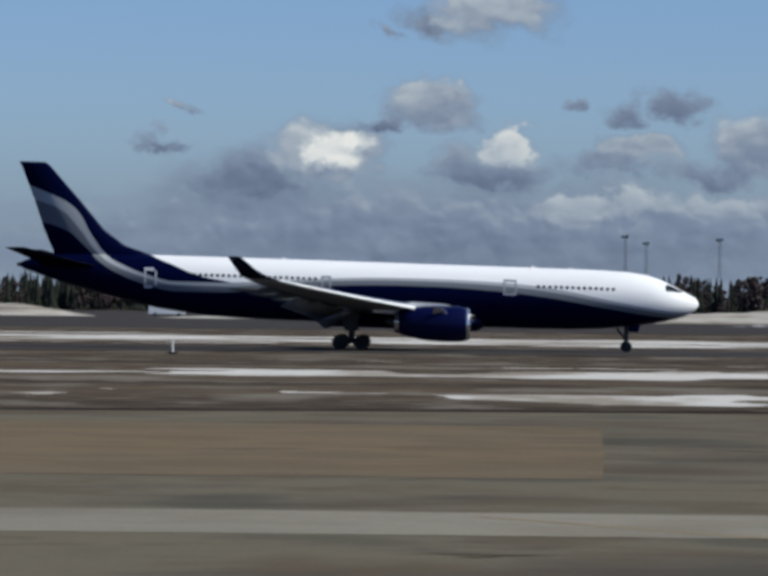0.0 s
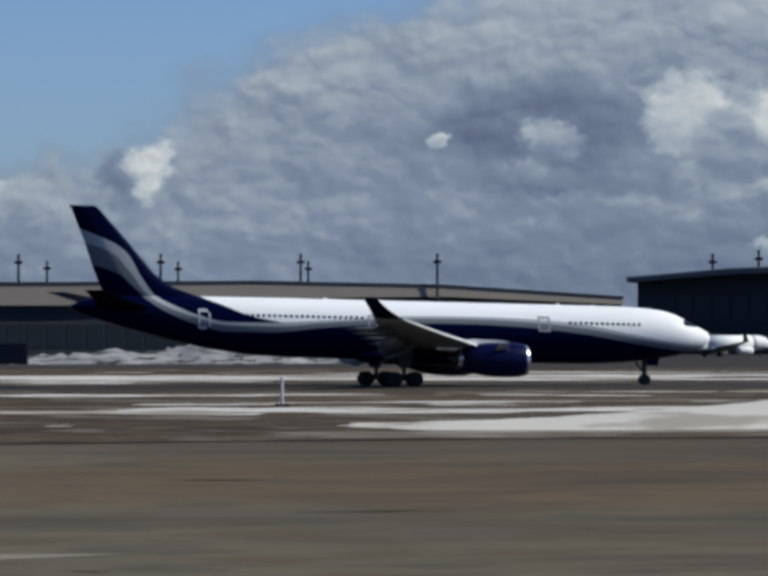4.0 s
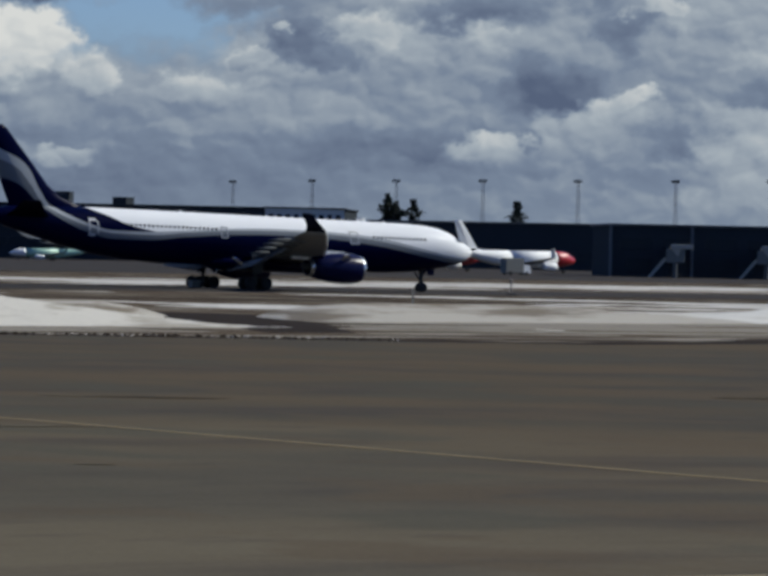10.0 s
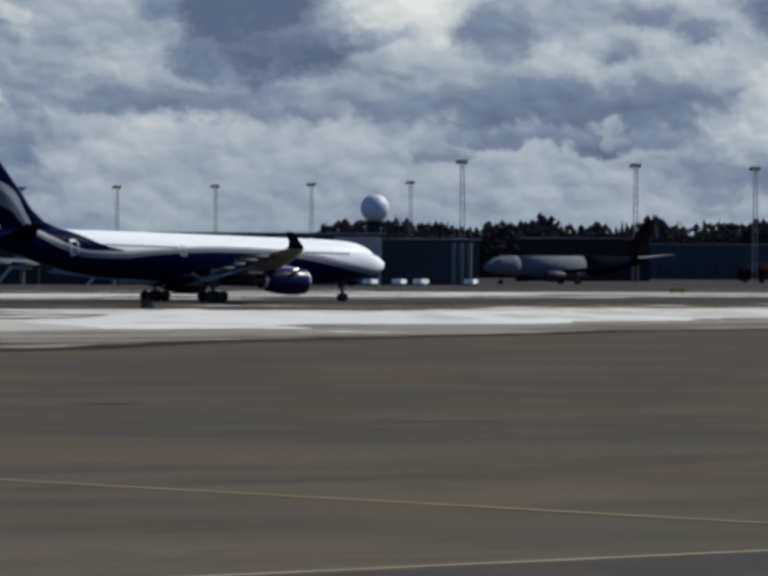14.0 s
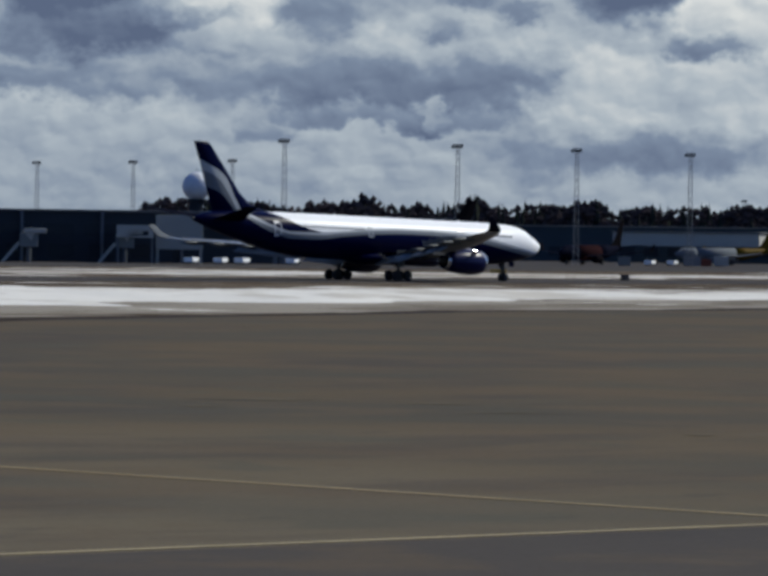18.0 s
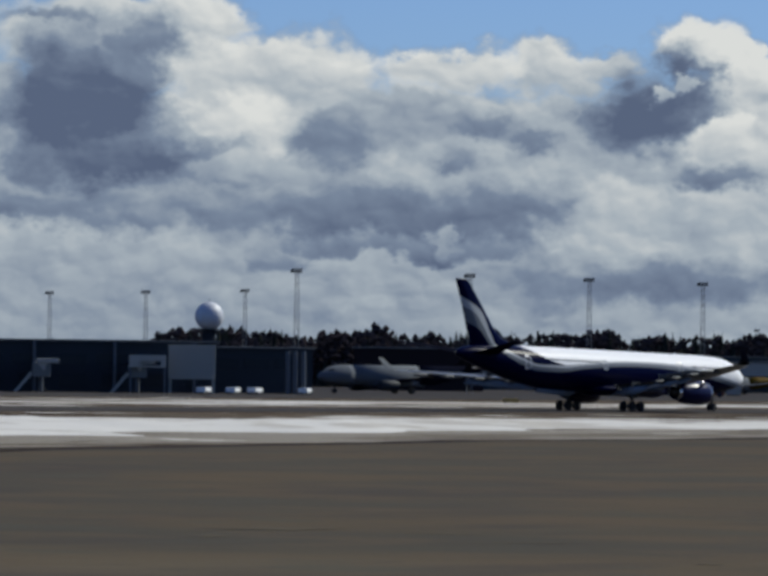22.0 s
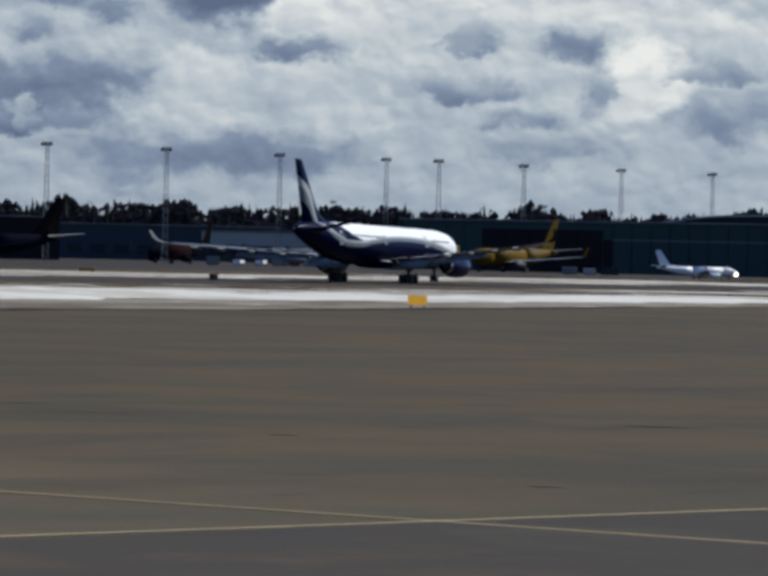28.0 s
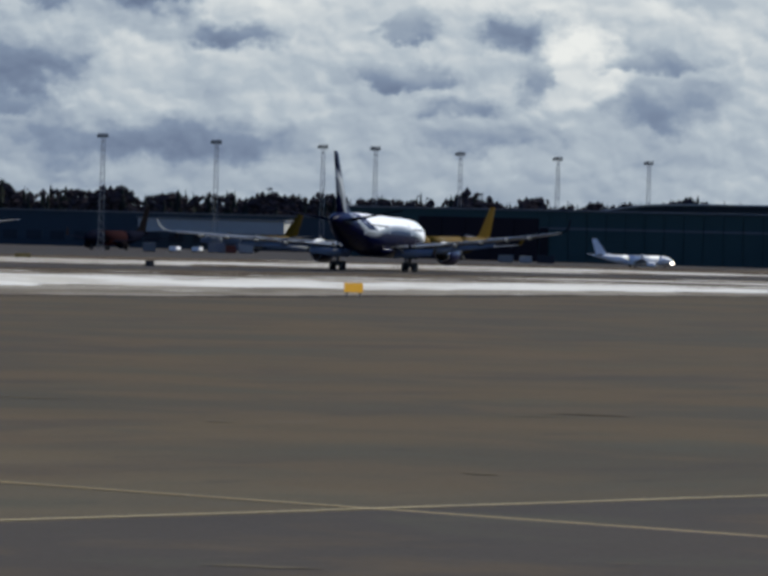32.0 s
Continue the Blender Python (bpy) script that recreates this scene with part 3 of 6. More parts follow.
def line(name, points, width, z, mat, label):
    b = bmesh.new()
    left, right = [], []
    for i, p in enumerate(points):
        a, c = Vector(points[max(i - 1, 0)]), Vector(points[min(i + 1, len(points) - 1)])
        d = (c - a).normalized()
        s = Vector((-d.y, d.x)) * width / 2
        left.append(b.verts.new((p[0] + s.x, p[1] + s.y, z)))
        right.append(b.verts.new((p[0] - s.x, p[1] - s.y, z)))
    for i in range(len(points) - 1):
        b.faces.new((left[i], right[i], right[i + 1], left[i + 1]))
    return solid(name, b, mat, label, "marking", kind="structure")


line("taxi_line", ((14.8, 177), (13.1, 150), (11.9, 122), (11.55, 105), (11.45, 85), (11.6, 60), (11.9, 20)), 0.21, 0.064, M_YELLOW, "bright yellow painted taxi line")
line("faint_taxi_line", ((2, 99), (12, 84), (23.4, 67.5), (31.5, 55.3)), 0.30, 0.063, M_FAINT, "faded yellow line on the asphalt")
line("stand_line", ((65.9, 181), (64.6, 162), (63.5, 140), (62.3, 101), (61.4, 76), (61.3, 53), (61.4, 20)), 0.30, 0.063, M_FAINT, "faded yellow line on the asphalt")
line("cross_line", ((20, 53.0), (43, 51.5), (58, 50.1), (90, 47.5)), 0.22, 0.064, M_PALELINE, "yellow painted line across the apron")
line("near_line", ((10, 40.5), (33.5, 37.7), (42.4, 36.7), (80, 33)), 0.26, 0.064, M_PALELINE, "yellow painted line across the apron")


def scuffs():
    """Sealed cracks and pale scrapes that lie across the apron."""
    rng = random.Random(5)
    for name, mat, count, label in (("sealed_cracks", M_CRACK, 11, "dark sealed cracks in the asphalt"), ("pale_scrapes", M_SCRAPE, 40, "pale scrapes and dust on the asphalt")):
        verts, faces = [], []
        for _ in range(count):
            az, r = rng.uniform(-6, 56), rng.uniform(42, 175)
            span, wide, turn = rng.uniform(0.6, 3.4) * r / 90, rng.uniform(0.10, 0.42) * r / 90, rng.uniform(-0.35, 0.35)
            c = polar(az, r, 0.068)
            along_, over = polar(az + 90, 1.0), polar(az, 1.0)
            n, knots = len(verts), 6
            for k in range(knots):
                u = k / (knots - 1)
                mid = c + along_ * span * (u - 0.5) + over * (turn * span * (u - 0.5) + rng.uniform(-0.5, 0.5) * wide)
                half = over * wide * (0.12 + math.sin(math.pi * u)) * rng.uniform(0.5, 1.2)
                verts += [tuple(mid - half), tuple(mid + half)]
            faces += [(n + 2 * k, n + 2 * k + 2, n + 2 * k + 3, n + 2 * k + 1) for k in range(knots - 1)]
        data = bpy.data.meshes.new(name)
        data.from_pydata(verts, [], faces)
        data.materials.append(mat)
        tagged(new(name, data), label, "marks", kind="stuff")


M_CRACK = material("crack_sealant", (0.066, 0.055, 0.043), 0.85, grain=0.5, scale=0.5, spec=0.0)
M_SCRAPE = material("dusty_asphalt", (0.118, 0.102, 0.076), 0.9, grain=0.5, scale=0.5, spec=0.0)
scuffs()


# ---- snow ----
def fbm(x, y, seed=0.0, octaves=5):
    v, a, t = 0.0, 1.0, 0.0
    for _ in range(octaves):
        v, t = v + a * noise.noise((x, y, seed)), t + a
        x, y, a = x * 2.03, y * 2.03, a * 0.5
    return v / t


def sheet(name, x0, x1, nx, y0, y1, ny, height, mat, label, category):
    """A relief over the ground; where it lies under the ground it does not show and is left out."""
    xs, ys = np.linspace(x0, x1, nx), np.linspace(y0, y1, ny)
    zs = [[height(x, y) for x in xs] for y in ys]
    verts, index, faces = [], {}, []
    for j in range(ny - 1):
        for i in range(nx - 1):
            corners = ((i, j), (i + 1, j), (i + 1, j + 1), (i, j + 1))
            if max(zs[b][a] for a, b in corners) < 0.0:
                continue
            face = []
            for a, b in corners:
                if (a, b) not in index:
                    index[a, b] = len(verts)
                    verts.append((xs[a], ys[b], max(zs[b][a], -0.3)))
                face.append(index[a, b])
            faces.append(face)
    data = bpy.data.meshes.new(name)
    data.from_pydata(verts, [], faces)
    data.materials.append(mat)
    data.shade_smooth()
    return tagged(new(name, data), label, category, kind="stuff")


def bump_at(x, y, cx, cy, rx, ry):
    return math.exp(-((x - cx) / rx) ** 2 - ((y - cy) / ry) ** 2)


def hollow(x, y):
    """A gap in the snow, down to the asphalt, for the dark patch of bank shade."""
    u = max(0.0, min(1.0, ((x - 145) * 33 + (y - 214) * 59) / (33 * 33 + 59 * 59)))
    return math.exp(-(((x - 145 - 33 * u) ** 2 + (y - 214 - 59 * u) ** 2) / 22.0))


def field_height(x, y):
    """Thin snow: a strip beyond the runway, streaks on the verge, wide patches at the far turn-off."""
    m = -0.50
    m += 0.78 * math.exp(-((y - 540 + 0.03 * x + 26 * fbm(x * 0.01, 1.0, 51.0)) / 45) ** 4)
    m += 0.34 * math.exp(-((y - 300) / 22) ** 2) * (1 if x < 60 else math.exp(-((x - 60) / 40) ** 2))
    m += 0.38 * math.exp(-((y - 228) / 10) ** 2) * math.exp(-((x + 20) / 45) ** 2)
    near = lerp(((150, 250), (220, 258), (300, 273), (400, 280), (480, 266), (600, 258)), x) + 40 * fbm(x * 0.016, 3.0, 41.0) + 22 * fbm(x * 0.07, y * 0.02, 42.0)
    rim = lerp(((150, 325), (220, 348), (300, 366), (400, 384), (480, 392), (600, 398)), x) + 60 * fbm(x * 0.014, 8.0, 43.0) + 25 * fbm(x * 0.06, y * 0.02, 44.0)
    inside = min(1.0, max(0.0, (y - near) / 16 + 0.4)) * min(1.0, max(0.0, (rim - y) / 22 + 0.4))
    m += inside * lerp(((140, 0.0), (200, 0.10), (235, 0.42), (260, 0.50), (320, 0.52), (370, 0.50), (430, 0.40), (480, 0.30), (620, 0.24), (720, 0.2)), x)
    m -= 1.5 * hollow(x, y)
    m -= 0.10 if x < 110 else 0.0
    m += 0.5 * bump_at(x, y, 110, 300, 60, 30)
    if y > 405 - 0.022 * x and y < 480 - 0.022 * x:
        m -= 1.2
    r, s = math.hypot(x, y), 300 * math.atan2(x, y)
    n = 0.9 * fbm(s * 0.030, r * 0.035, 3.0) + 0.5 * fbm(s * 0.10, r * 0.09, 23.0)
    return 0.12 * (m + 2.1 * n + 0.04) + 0.025 * fbm(x * 0.2, y * 0.2, 9.0, 3)


sheet("snow_patches", -220, 720, 420, 212, 640, 260, field_height, M_SNOW, "patchy dirty snow on brown grass", "snow")


def bank_height(x, y):
    """The ploughed bank along the apron's edge."""
    crest = lerp(((62, 0.0), (75, 0.6), (87, 1.5), (92, 1.85), (96, 2.08), (100, 2.5), (103.5, 2.4), (107, 2.1), (110, 1.95), (114, 2.05), (120, 1.95), (126, 2.0), (132, 1.92), (138, 1.7), (145, 0.9), (151, 0.2), (157, 0.0)), x)
    mid = 233 + 3 * fbm(x * 0.03, 1.0, 4.0)
    across = max(0.0, 1 - (abs(y - mid) / (9.5 if y < mid else 17)) ** 1.7)
    return crest * across * (1 + 0.14 * fbm(x * 0.09, y * 0.12, 7.0)) + 0.10 * fbm(x * 0.4, y * 0.4, 2.0) - 0.06


sheet("snow_bank", 58, 170, 200, 214, 256, 90, bank_height, M_BANKSNOW, "long ploughed snow bank, dirty at its foot", "snow bank")


def low_bank(x, y):
    mid = 252 + 0.20 * (x - 140)
    crest = 1.1 * math.exp(-((x - 178) / 34) ** 4)
    across = max(0.0, 1 - (abs(y - mid) / 15) ** 2)
    return crest * across * (1 + 0.8 * fbm(x * 0.05, y * 0.07, 11.0)) + 0.12 * fbm(x * 0.3, y * 0.3, 5.0) - 0.12 - 1.6 * hollow(x, y)


sheet("low_snow_bank", 130, 310, 220, 220, 300, 90, low_bank, M_DIRTYSNOW, "low melting snow bank beside the apron", "snow bank")


# dark slab painted in for the shade on the snow bank's side
slab("bank_shade_patch", ((143, 213), (149, 213), (164, 238), (181, 272), (177, 277), (170, 268), (157, 240)), 0.012, M_SOIL_SHADE, "dark patch standing in for the snow bank's shaded side", "mud", 0.01)


def thaw_height(x, y):
    """Grey slush left between the asphalt and the cleaner snow."""
    near = lerp(EDGE, x) + 5
    rim = lerp(((55, 226), (120, 226), (150, 250), (220, 262), (300, 279), (420, 286)), x)
    inside = min(1.0, max(0.0, (y - near) / 6 + 0.3)) * min(1.0, max(0.0, (rim - y) / 8 + 0.5))
    return 0.10 * (inside * lerp(((55, 0.5), (120, 0.55), (170, 0.5), (240, 0.8), (420, 0.8)), x) - 0.42 + 1.1 * fbm(x * 0.03, y * 0.16, 31.0) - hollow(x, y))


sheet("thawing_snow", 55, 420, 240, 192, 292, 96, thaw_height, M_THAW, "grey-brown slush beside the asphalt", "slush")


def ridge_height(x, y):
    """A long uneven ridge of ploughed snow between the apron and the runway."""
    mid = lerp(((190, 262), (220, 272), (300, 288), (400, 296), (480, 282), (560, 274)), x) + 34 * fbm(x * 0.025, 2.0, 61.0) + 12 * fbm(x * 0.11, 4.0, 66.0)
    crest = lerp(((196, 0.0), (222, 0.35), (245, 0.75), (300, 0.68), (335, 0.42), (380, 0.34), (420, 0.28), (460, 0.12), (500, 0.04), (545, 0.0)), x)
    wide = 15 + 20 * fbm(x * 0.06, 5.0, 62.0)
    across = max(0.0, 1 - (abs(y - mid) / wide) ** 2)
    return crest * across * (1 + 1.5 * fbm(x * 0.05, y * 0.03, 63.0) + 0.9 * fbm(x * 0.16, y * 0.05, 65.0)) + 0.16 * fbm(x * 0.2, y * 0.08, 64.0) - 0.08


sheet("snow_ridge", 190, 550, 260, 236, 330, 90, ridge_height, M_RIDGESNOW, "long low ridge of ploughed snow", "snow bank")


def clods():
    """Lumps of soil and of snow that the plough left along the asphalt."""
    rng = random.Random(77)
    for name, mat, count, label in (("soil_clods", M_SOIL_SHADE, 450, "dark clods along the asphalt edge"), ("snow_clods", M_DIRTYSNOW, 80, "small lumps of snow along the asphalt edge")):
        verts, faces = [], []
        for _ in range(count):
            x = rng.uniform(84, 138)
            y, s = lerp(EDGE, x) + rng.uniform(0.6, 5.0), rng.uniform(0.05, 0.13)
            n = len(verts)
            for dx_, dy_, dz_ in ((1, 0, 0), (-1, 0, 0), (0, 1, 0), (0, -1, 0), (0, 0, 1), (0, 0, -0.3)):
                verts.append((x + dx_ * s * rng.uniform(0.7, 1.8), y + dy_ * s * rng.uniform(0.7, 1.5), 0.08 + dz_ * s * rng.uniform(0.6, 1.1)))
            faces += [(n + i, n + j, n + k) for i, j, k in ((0, 2, 4), (2, 1, 4), (1, 3, 4), (3, 0, 4), (2, 0, 5), (1, 2, 5), (3, 1, 5), (0, 3, 5))]
        data = bpy.data.meshes.new(name)
        data.from_pydata(verts, [], faces)
        data.materials.append(mat)
        tagged(new(name, data), label, "clods", kind="stuff")


clods()


def pile_height(x, y):
    a = bump_at(x, y, 214, 880, 42, 24) * 6.6 + bump_at(x, y, 130, 1000, 50, 24) * 3.0
    return a * (0.6 + 1.5 * fbm(x * 0.07, y * 0.07, 6.0)) + 2.2 * fbm(x * 0.3, y * 0.3, 8.0) - 1.0


sheet("snow_pile", 60, 300, 150, 835, 1040, 80, pile_height, M_HEAPSNOW, "large lumpy heap of cleared snow", "snow heap")


def far_pile(x, y):
    a = bump_at(x, y, 110, 1210, 60, 30) * 5.5 + bump_at(x, y, 20, 1150, 70, 30) * 4.0 + bump_at(x, y, -95, 1220, 18, 22) * 5
    return a * (0.8 + 0.5 * fbm(x * 0.04, y * 0.05, 16.0)) + 0.4 * fbm(x * 0.2, y * 0.2, 8.0) - 1.0


sheet("far_snow_heap", -140, 220, 150, 1100, 1290, 50, far_pile, M_DIRTYSNOW, "distant long heap of grey snow", "snow heap")


def verge_height(x, y):
    mid = lerp(EDGE, x) + 3.2 + 1.0 * fbm(x * 0.03, 2.0, 12.0)
    return 0.14 * max(0.0, 1 - (abs(y - mid) / 3.5) ** 2) * (0.8 + 1.0 * fbm(x * 0.25, y * 0.3, 13.0)) - 0.05


def verge_sheet():
    xs = np.linspace(-230, 410, 560)
    verts, faces = [], []
    for x in xs:
        y0 = lerp(EDGE, x) + 0.3
        for j in range(9):
            y = y0 + j
            verts.append((x, y, verge_height(x, y)))
    for i in range(len(xs) - 1):
        for j in range(8):
            a = i * 9 + j
            faces.append((a, a + 9, a + 10, a + 1))
    data = bpy.data.meshes.new("verge")
    data.from_pydata(verts, [], faces)
    data.materials.append(M_SOIL_SHADE)
    data.shade_smooth()
    tagged(new("muddy_verge", data), "dark muddy rim along the asphalt edge", "verge", kind="stuff")


verge_sheet()


# ---- the airliner ----
MAIN = 32.05      # metres from the nose to the main gear
LEAN = 0.024      # it sits a little nose down


def st(x, y, z):
    """A point given by its station (metres behind the nose), side (right positive) and height."""
    return (MAIN - x, -y, z + LEAN * (x - MAIN))


def livery():
    """White above, dark blue below, with silver and grey sweeps that climb the fin."""
    m = bpy.data.materials.new("airliner_livery")
    m.use_nodes = True
    n = Nodes(m.node_tree)
    shader = n.add("ShaderNodeBsdfPrincipled")
    pos = n.add("ShaderNodeTexCoord").outputs["Object"]
    px, py, pz = n.split(pos)
    station = n.math("SUBTRACT", MAIN, px)
    up = n.math("SUBTRACT", pz, n.math("MULTIPLY", n.math("SUBTRACT", station, MAIN), LEAN))

    def edge(points):
        curve = n.add("ShaderNodeFloatCurve")
        n.put(curve.inputs["Value"], n.math("DIVIDE", station, 66.0))
        c = curve.mapping.curves[0]
        c.points[0].location = (points[0][0] / 66.0, points[0][1] / 20.0)
        c.points[1].location = (points[-1][0] / 66.0, points[-1][1] / 20.0)
        for x, z in points[1:-1]:
            c.points.new(x / 66.0, z / 20.0)
        for q in c.points:
            q.handle_type = "AUTO_CLAMPED"
        curve.mapping.update()
        return n.math("MULTIPLY", curve.outputs[0], 20.0)

    def over(points, soft=0.05):
        e = edge(points)
        return n.step(n.math("SUBTRACT", up, e), -soft, soft)

    navy, grey, silver, white = (0.0010, 0.0024, 0.022), (0.15, 0.165, 0.18), (0.37, 0.39, 0.40), (0.82, 0.82, 0.81)
    base = n.mix(over(((0, 3.9), (3.1, 3.95), (8, 4.5), (14, 5.4), (20, 5.9), (25.4, 6.05), (31, 5.95), (39.5, 5.35), (43.6, 4.85), (48.1, 4.8), (51.3, 5.4), (53.6, 6.25), (55.4, 7.3), (57, 8.85), (58.8, 10.2), (61, 10.8), (66, 11.6))), navy, grey)
    base = n.mix(over(((0, 4.2), (3.1, 4.3), (8, 5.0), (14, 5.95), (20, 6.4), (25.4, 6.5), (31, 6.4), (39.5, 5.8), (43.6, 5.4), (48.1, 5.4), (51.3, 6.05), (54, 7.0), (55.6, 8.1), (57.5, 10.45), (59.5, 12.2), (61.9, 12.9), (66, 13.6))), base, silver)
    base = n.mix(over(((0, 4.4), (3.1, 4.55), (8, 5.3), (14, 6.3), (20, 6.7), (25.4, 6.75), (31, 6.65), (39.5, 6.05), (43.6, 5.75), (48.1, 5.7), (51.3, 6.35), (53, 7.0), (54.5, 7.75), (56.1, 9.6), (58.1, 12.45), (60.5, 13.6), (62.8, 14.4), (66, 15.3))), base,
                 n.mix(n.step(station, 43.15, 43.25), white, navy))
    wedge = n.mix(over(((0, 0.1), (42.0, 5.6), (43.0, 5.78), (43.2, 5.79), (43.8, 5.89), (46.1, 6.32), (48.6, 7.25), (50.4, 7.95), (51.2, 8.5), (51.8, 9.6), (52.5, 19.9), (66, 19.95)), 0.04), base, white)
    base = n.mix(n.step(station, 43.0, 43.1), base, wedge)
    streak = n.noise(n.stretch(pos, (0.25, 1, 2.5)), 1.0, 5.0, 0.6)
    g = n.math("ADD", 0.93, n.math("MULTIPLY", streak, 0.12))
    n.put(shader.inputs["Base Color"], n.mix(1.0, base, n.join(g, g, g), "MULTIPLY"))
    n.put(shader.inputs["Roughness"], n.math("ADD", 0.22, n.math("MULTIPLY", streak, 0.15)))
    shader.inputs["Specular IOR Level"].default_value = 0.02
    n.link(shader.outputs[0], n.add("ShaderNodeOutputMaterial").inputs[0])
    return m


M_LIVERY = livery()
M_NAVY = material("navy_paint", (0.0022, 0.004, 0.035), 0.3, grain=0.15, spec=0.12)
M_WINDOW = material("cabin_glass", (0.010, 0.012, 0.015), 0.3, grain=0.1, spec=0.08)
M_TYRE = material("aircraft_tyre", (0.014, 0.014, 0.015), 0.8, grain=0.3)
M_GEAR = material("gear_metal", (0.06, 0.06, 0.058), 0.6, 0.1, grain=0.2, spec=0.1)
M_DOORLINE = material("door_outline", (0.42, 0.43, 0.45), 0.4, grain=0.05)
M_DOORFAINT = material("faint_door_outline", (0.27, 0.285, 0.31), 0.4, grain=0.05)
M_FLASH = glowing("beacon_glow", (1.0, 0.95, 0.9), 4.0)

# station, top, bottom, half width of the hull
HULL = ((0.0, 5.35, 5.2, 0.05), (0.25, 5.8, 4.75, 0.62), (0.8, 6.1, 4.35, 1.05), (1.6, 6.5, 4.0, 1.5), (2.6, 7.0, 3.72, 1.95), (3.6, 7.45, 3.48, 2.28),
        (4.8, 7.8, 3.26, 2.52), (6.5, 8.02, 3.0, 2.72), (9.0, 8.12, 2.72, 2.81), (12, 8.14, 2.55, 2.82), (16, 8.14, 2.48, 2.82), (30, 8.14, 2.48, 2.82),
        (38, 8.14, 2.48, 2.82), (42, 8.14, 2.50, 2.81), (46, 8.12, 2.68, 2.74), (50, 8.10, 3.2, 2.52), (54, 8.06, 4.05, 2.1), (58, 7.92, 5.05, 1.45),
        (60, 7.78, 5.6, 1.1), (61.5, 7.5, 6.1, 0.75), (62.4, 7.2, 6.4, 0.48), (62.8, 7.0, 6.6, 0.22))


def hull_side(x, z):
    """The half width of the hull at a station and height."""
    top, low, wide = (lerp([(r[0], r[k]) for r in HULL], x) for k in (1, 2, 3))
    c, r = (top + low) / 2, (top - low) / 2
    return wide * math.sqrt(max(0.0, 1 - ((z - c) / r) ** 2))


def ring_at(x, top, low, wide, n=36):
    c, r = (top + low) / 2, (top - low) / 2
    return [st(x, wide * math.sin(2 * math.pi * i / n), c + r * math.cos(2 * math.pi * i / n)) for i in range(n)]


def foil(x_le, x_te, y, z, thick, n=7):
    """A section of a wing from its leading edge to its trailing edge."""
    upper, lower = [], []
    for i in range(n):
        u = i / (n - 1)
        t = thick * (2.9 * (math.sqrt(u) - u) * 0.72 + 0.05 * (1 - u))
        x = x_le + (x_te - x_le) * u
        upper.append(st(x, y, z + t * 0.6))
        lower.append(st(x, y, z - t * 0.4))
    return upper + lower[::-1]


def sag(side, y):
    """How far the left wing, heavier with fuel, hangs below the right one."""
    return 0.0 if side > 0 else 1.2 * (y / 28.7) ** 2


def wing(side):
    b = bmesh.new()
    rows = ((20.5, 31.9, 2.2, 3.45, 1.45), (23.6, 32.4, 6.5, 3.72, 1.1), (26.0, 33.3, 9.4, 3.95, 0.85), (31.3, 37.1, 18.0, 4.8, 0.55), (36.2, 39.9, 25.5, 5.7, 0.34), (38.3, 40.9, 28.7, 6.15, 0.24))
    loft(b, [foil(a, c, y * side, z - sag(side, y), t) for a, c, y, z, t in rows])
    return b


def winglet(side):
    b = bmesh.new()
    rows = ((38.3, 40.9, 28.7, 6.15, 0.22), (39.0, 41.2, 29.4, 6.4, 0.18), (39.9, 41.6, 29.9, 6.9, 0.14), (41.2, 42.3, 30.2, 7.95, 0.08))
    loft(b, [foil(a, c, y * side, z - sag(side, y), t) for a, c, y, z, t in rows])
    return b


def spun(profile, cx, cy, cz, n=28):
    """A body of revolution along the hull's axis: rows of station and radius."""
    return [[st(cx + x, cy + r * math.sin(2 * math.pi * i / n), cz + r * math.cos(2 * math.pi * i / n)) for i in range(n)] for x, r in profile]


def wheel(name, parent, x, y, r, wide):
    b = bmesh.new()
    rows = ((-0.5, 0.62), (-0.5, 0.86), (-0.36, 0.97), (0, 1.0), (0.36, 0.97), (0.5, 0.86), (0.5, 0.62))
    n = 20
    loft(b, [[(r * q * math.sin(2 * math.pi * i / n), wide * u, r * q * math.cos(2 * math.pi * i / n)) for i in range(n)] for u, q in rows])
    px, py, _ = st(x, y, 0)
    w_ = part(name, b, M_TYRE, parent, "black tyre", True, pose(px, py, r))
    h = bmesh.new()
    rod(h, (0, -wide * 0.46, 0), (0, wide * 0.46, 0), r * 0.55, sides=14)
    part("rim", h, M_GEAR, w_)
    return w_


def gear_leg(name, parent, x, y, top, lean=0.0):
    b = bmesh.new()
    rod(b, st(x + lean, y, top), st(x, y, 0.75), 0.24, 0.20, 10)
    rod(b, st(x + lean + (2.2 if y else 0.9), y * 0.75, top - 0.5), st(x, y, 1.7), 0.11, sides=8)
    return part(name, b, M_GEAR, parent, "grey metal gear leg")


SPOILERS = []     # panels with their hinges and sweep


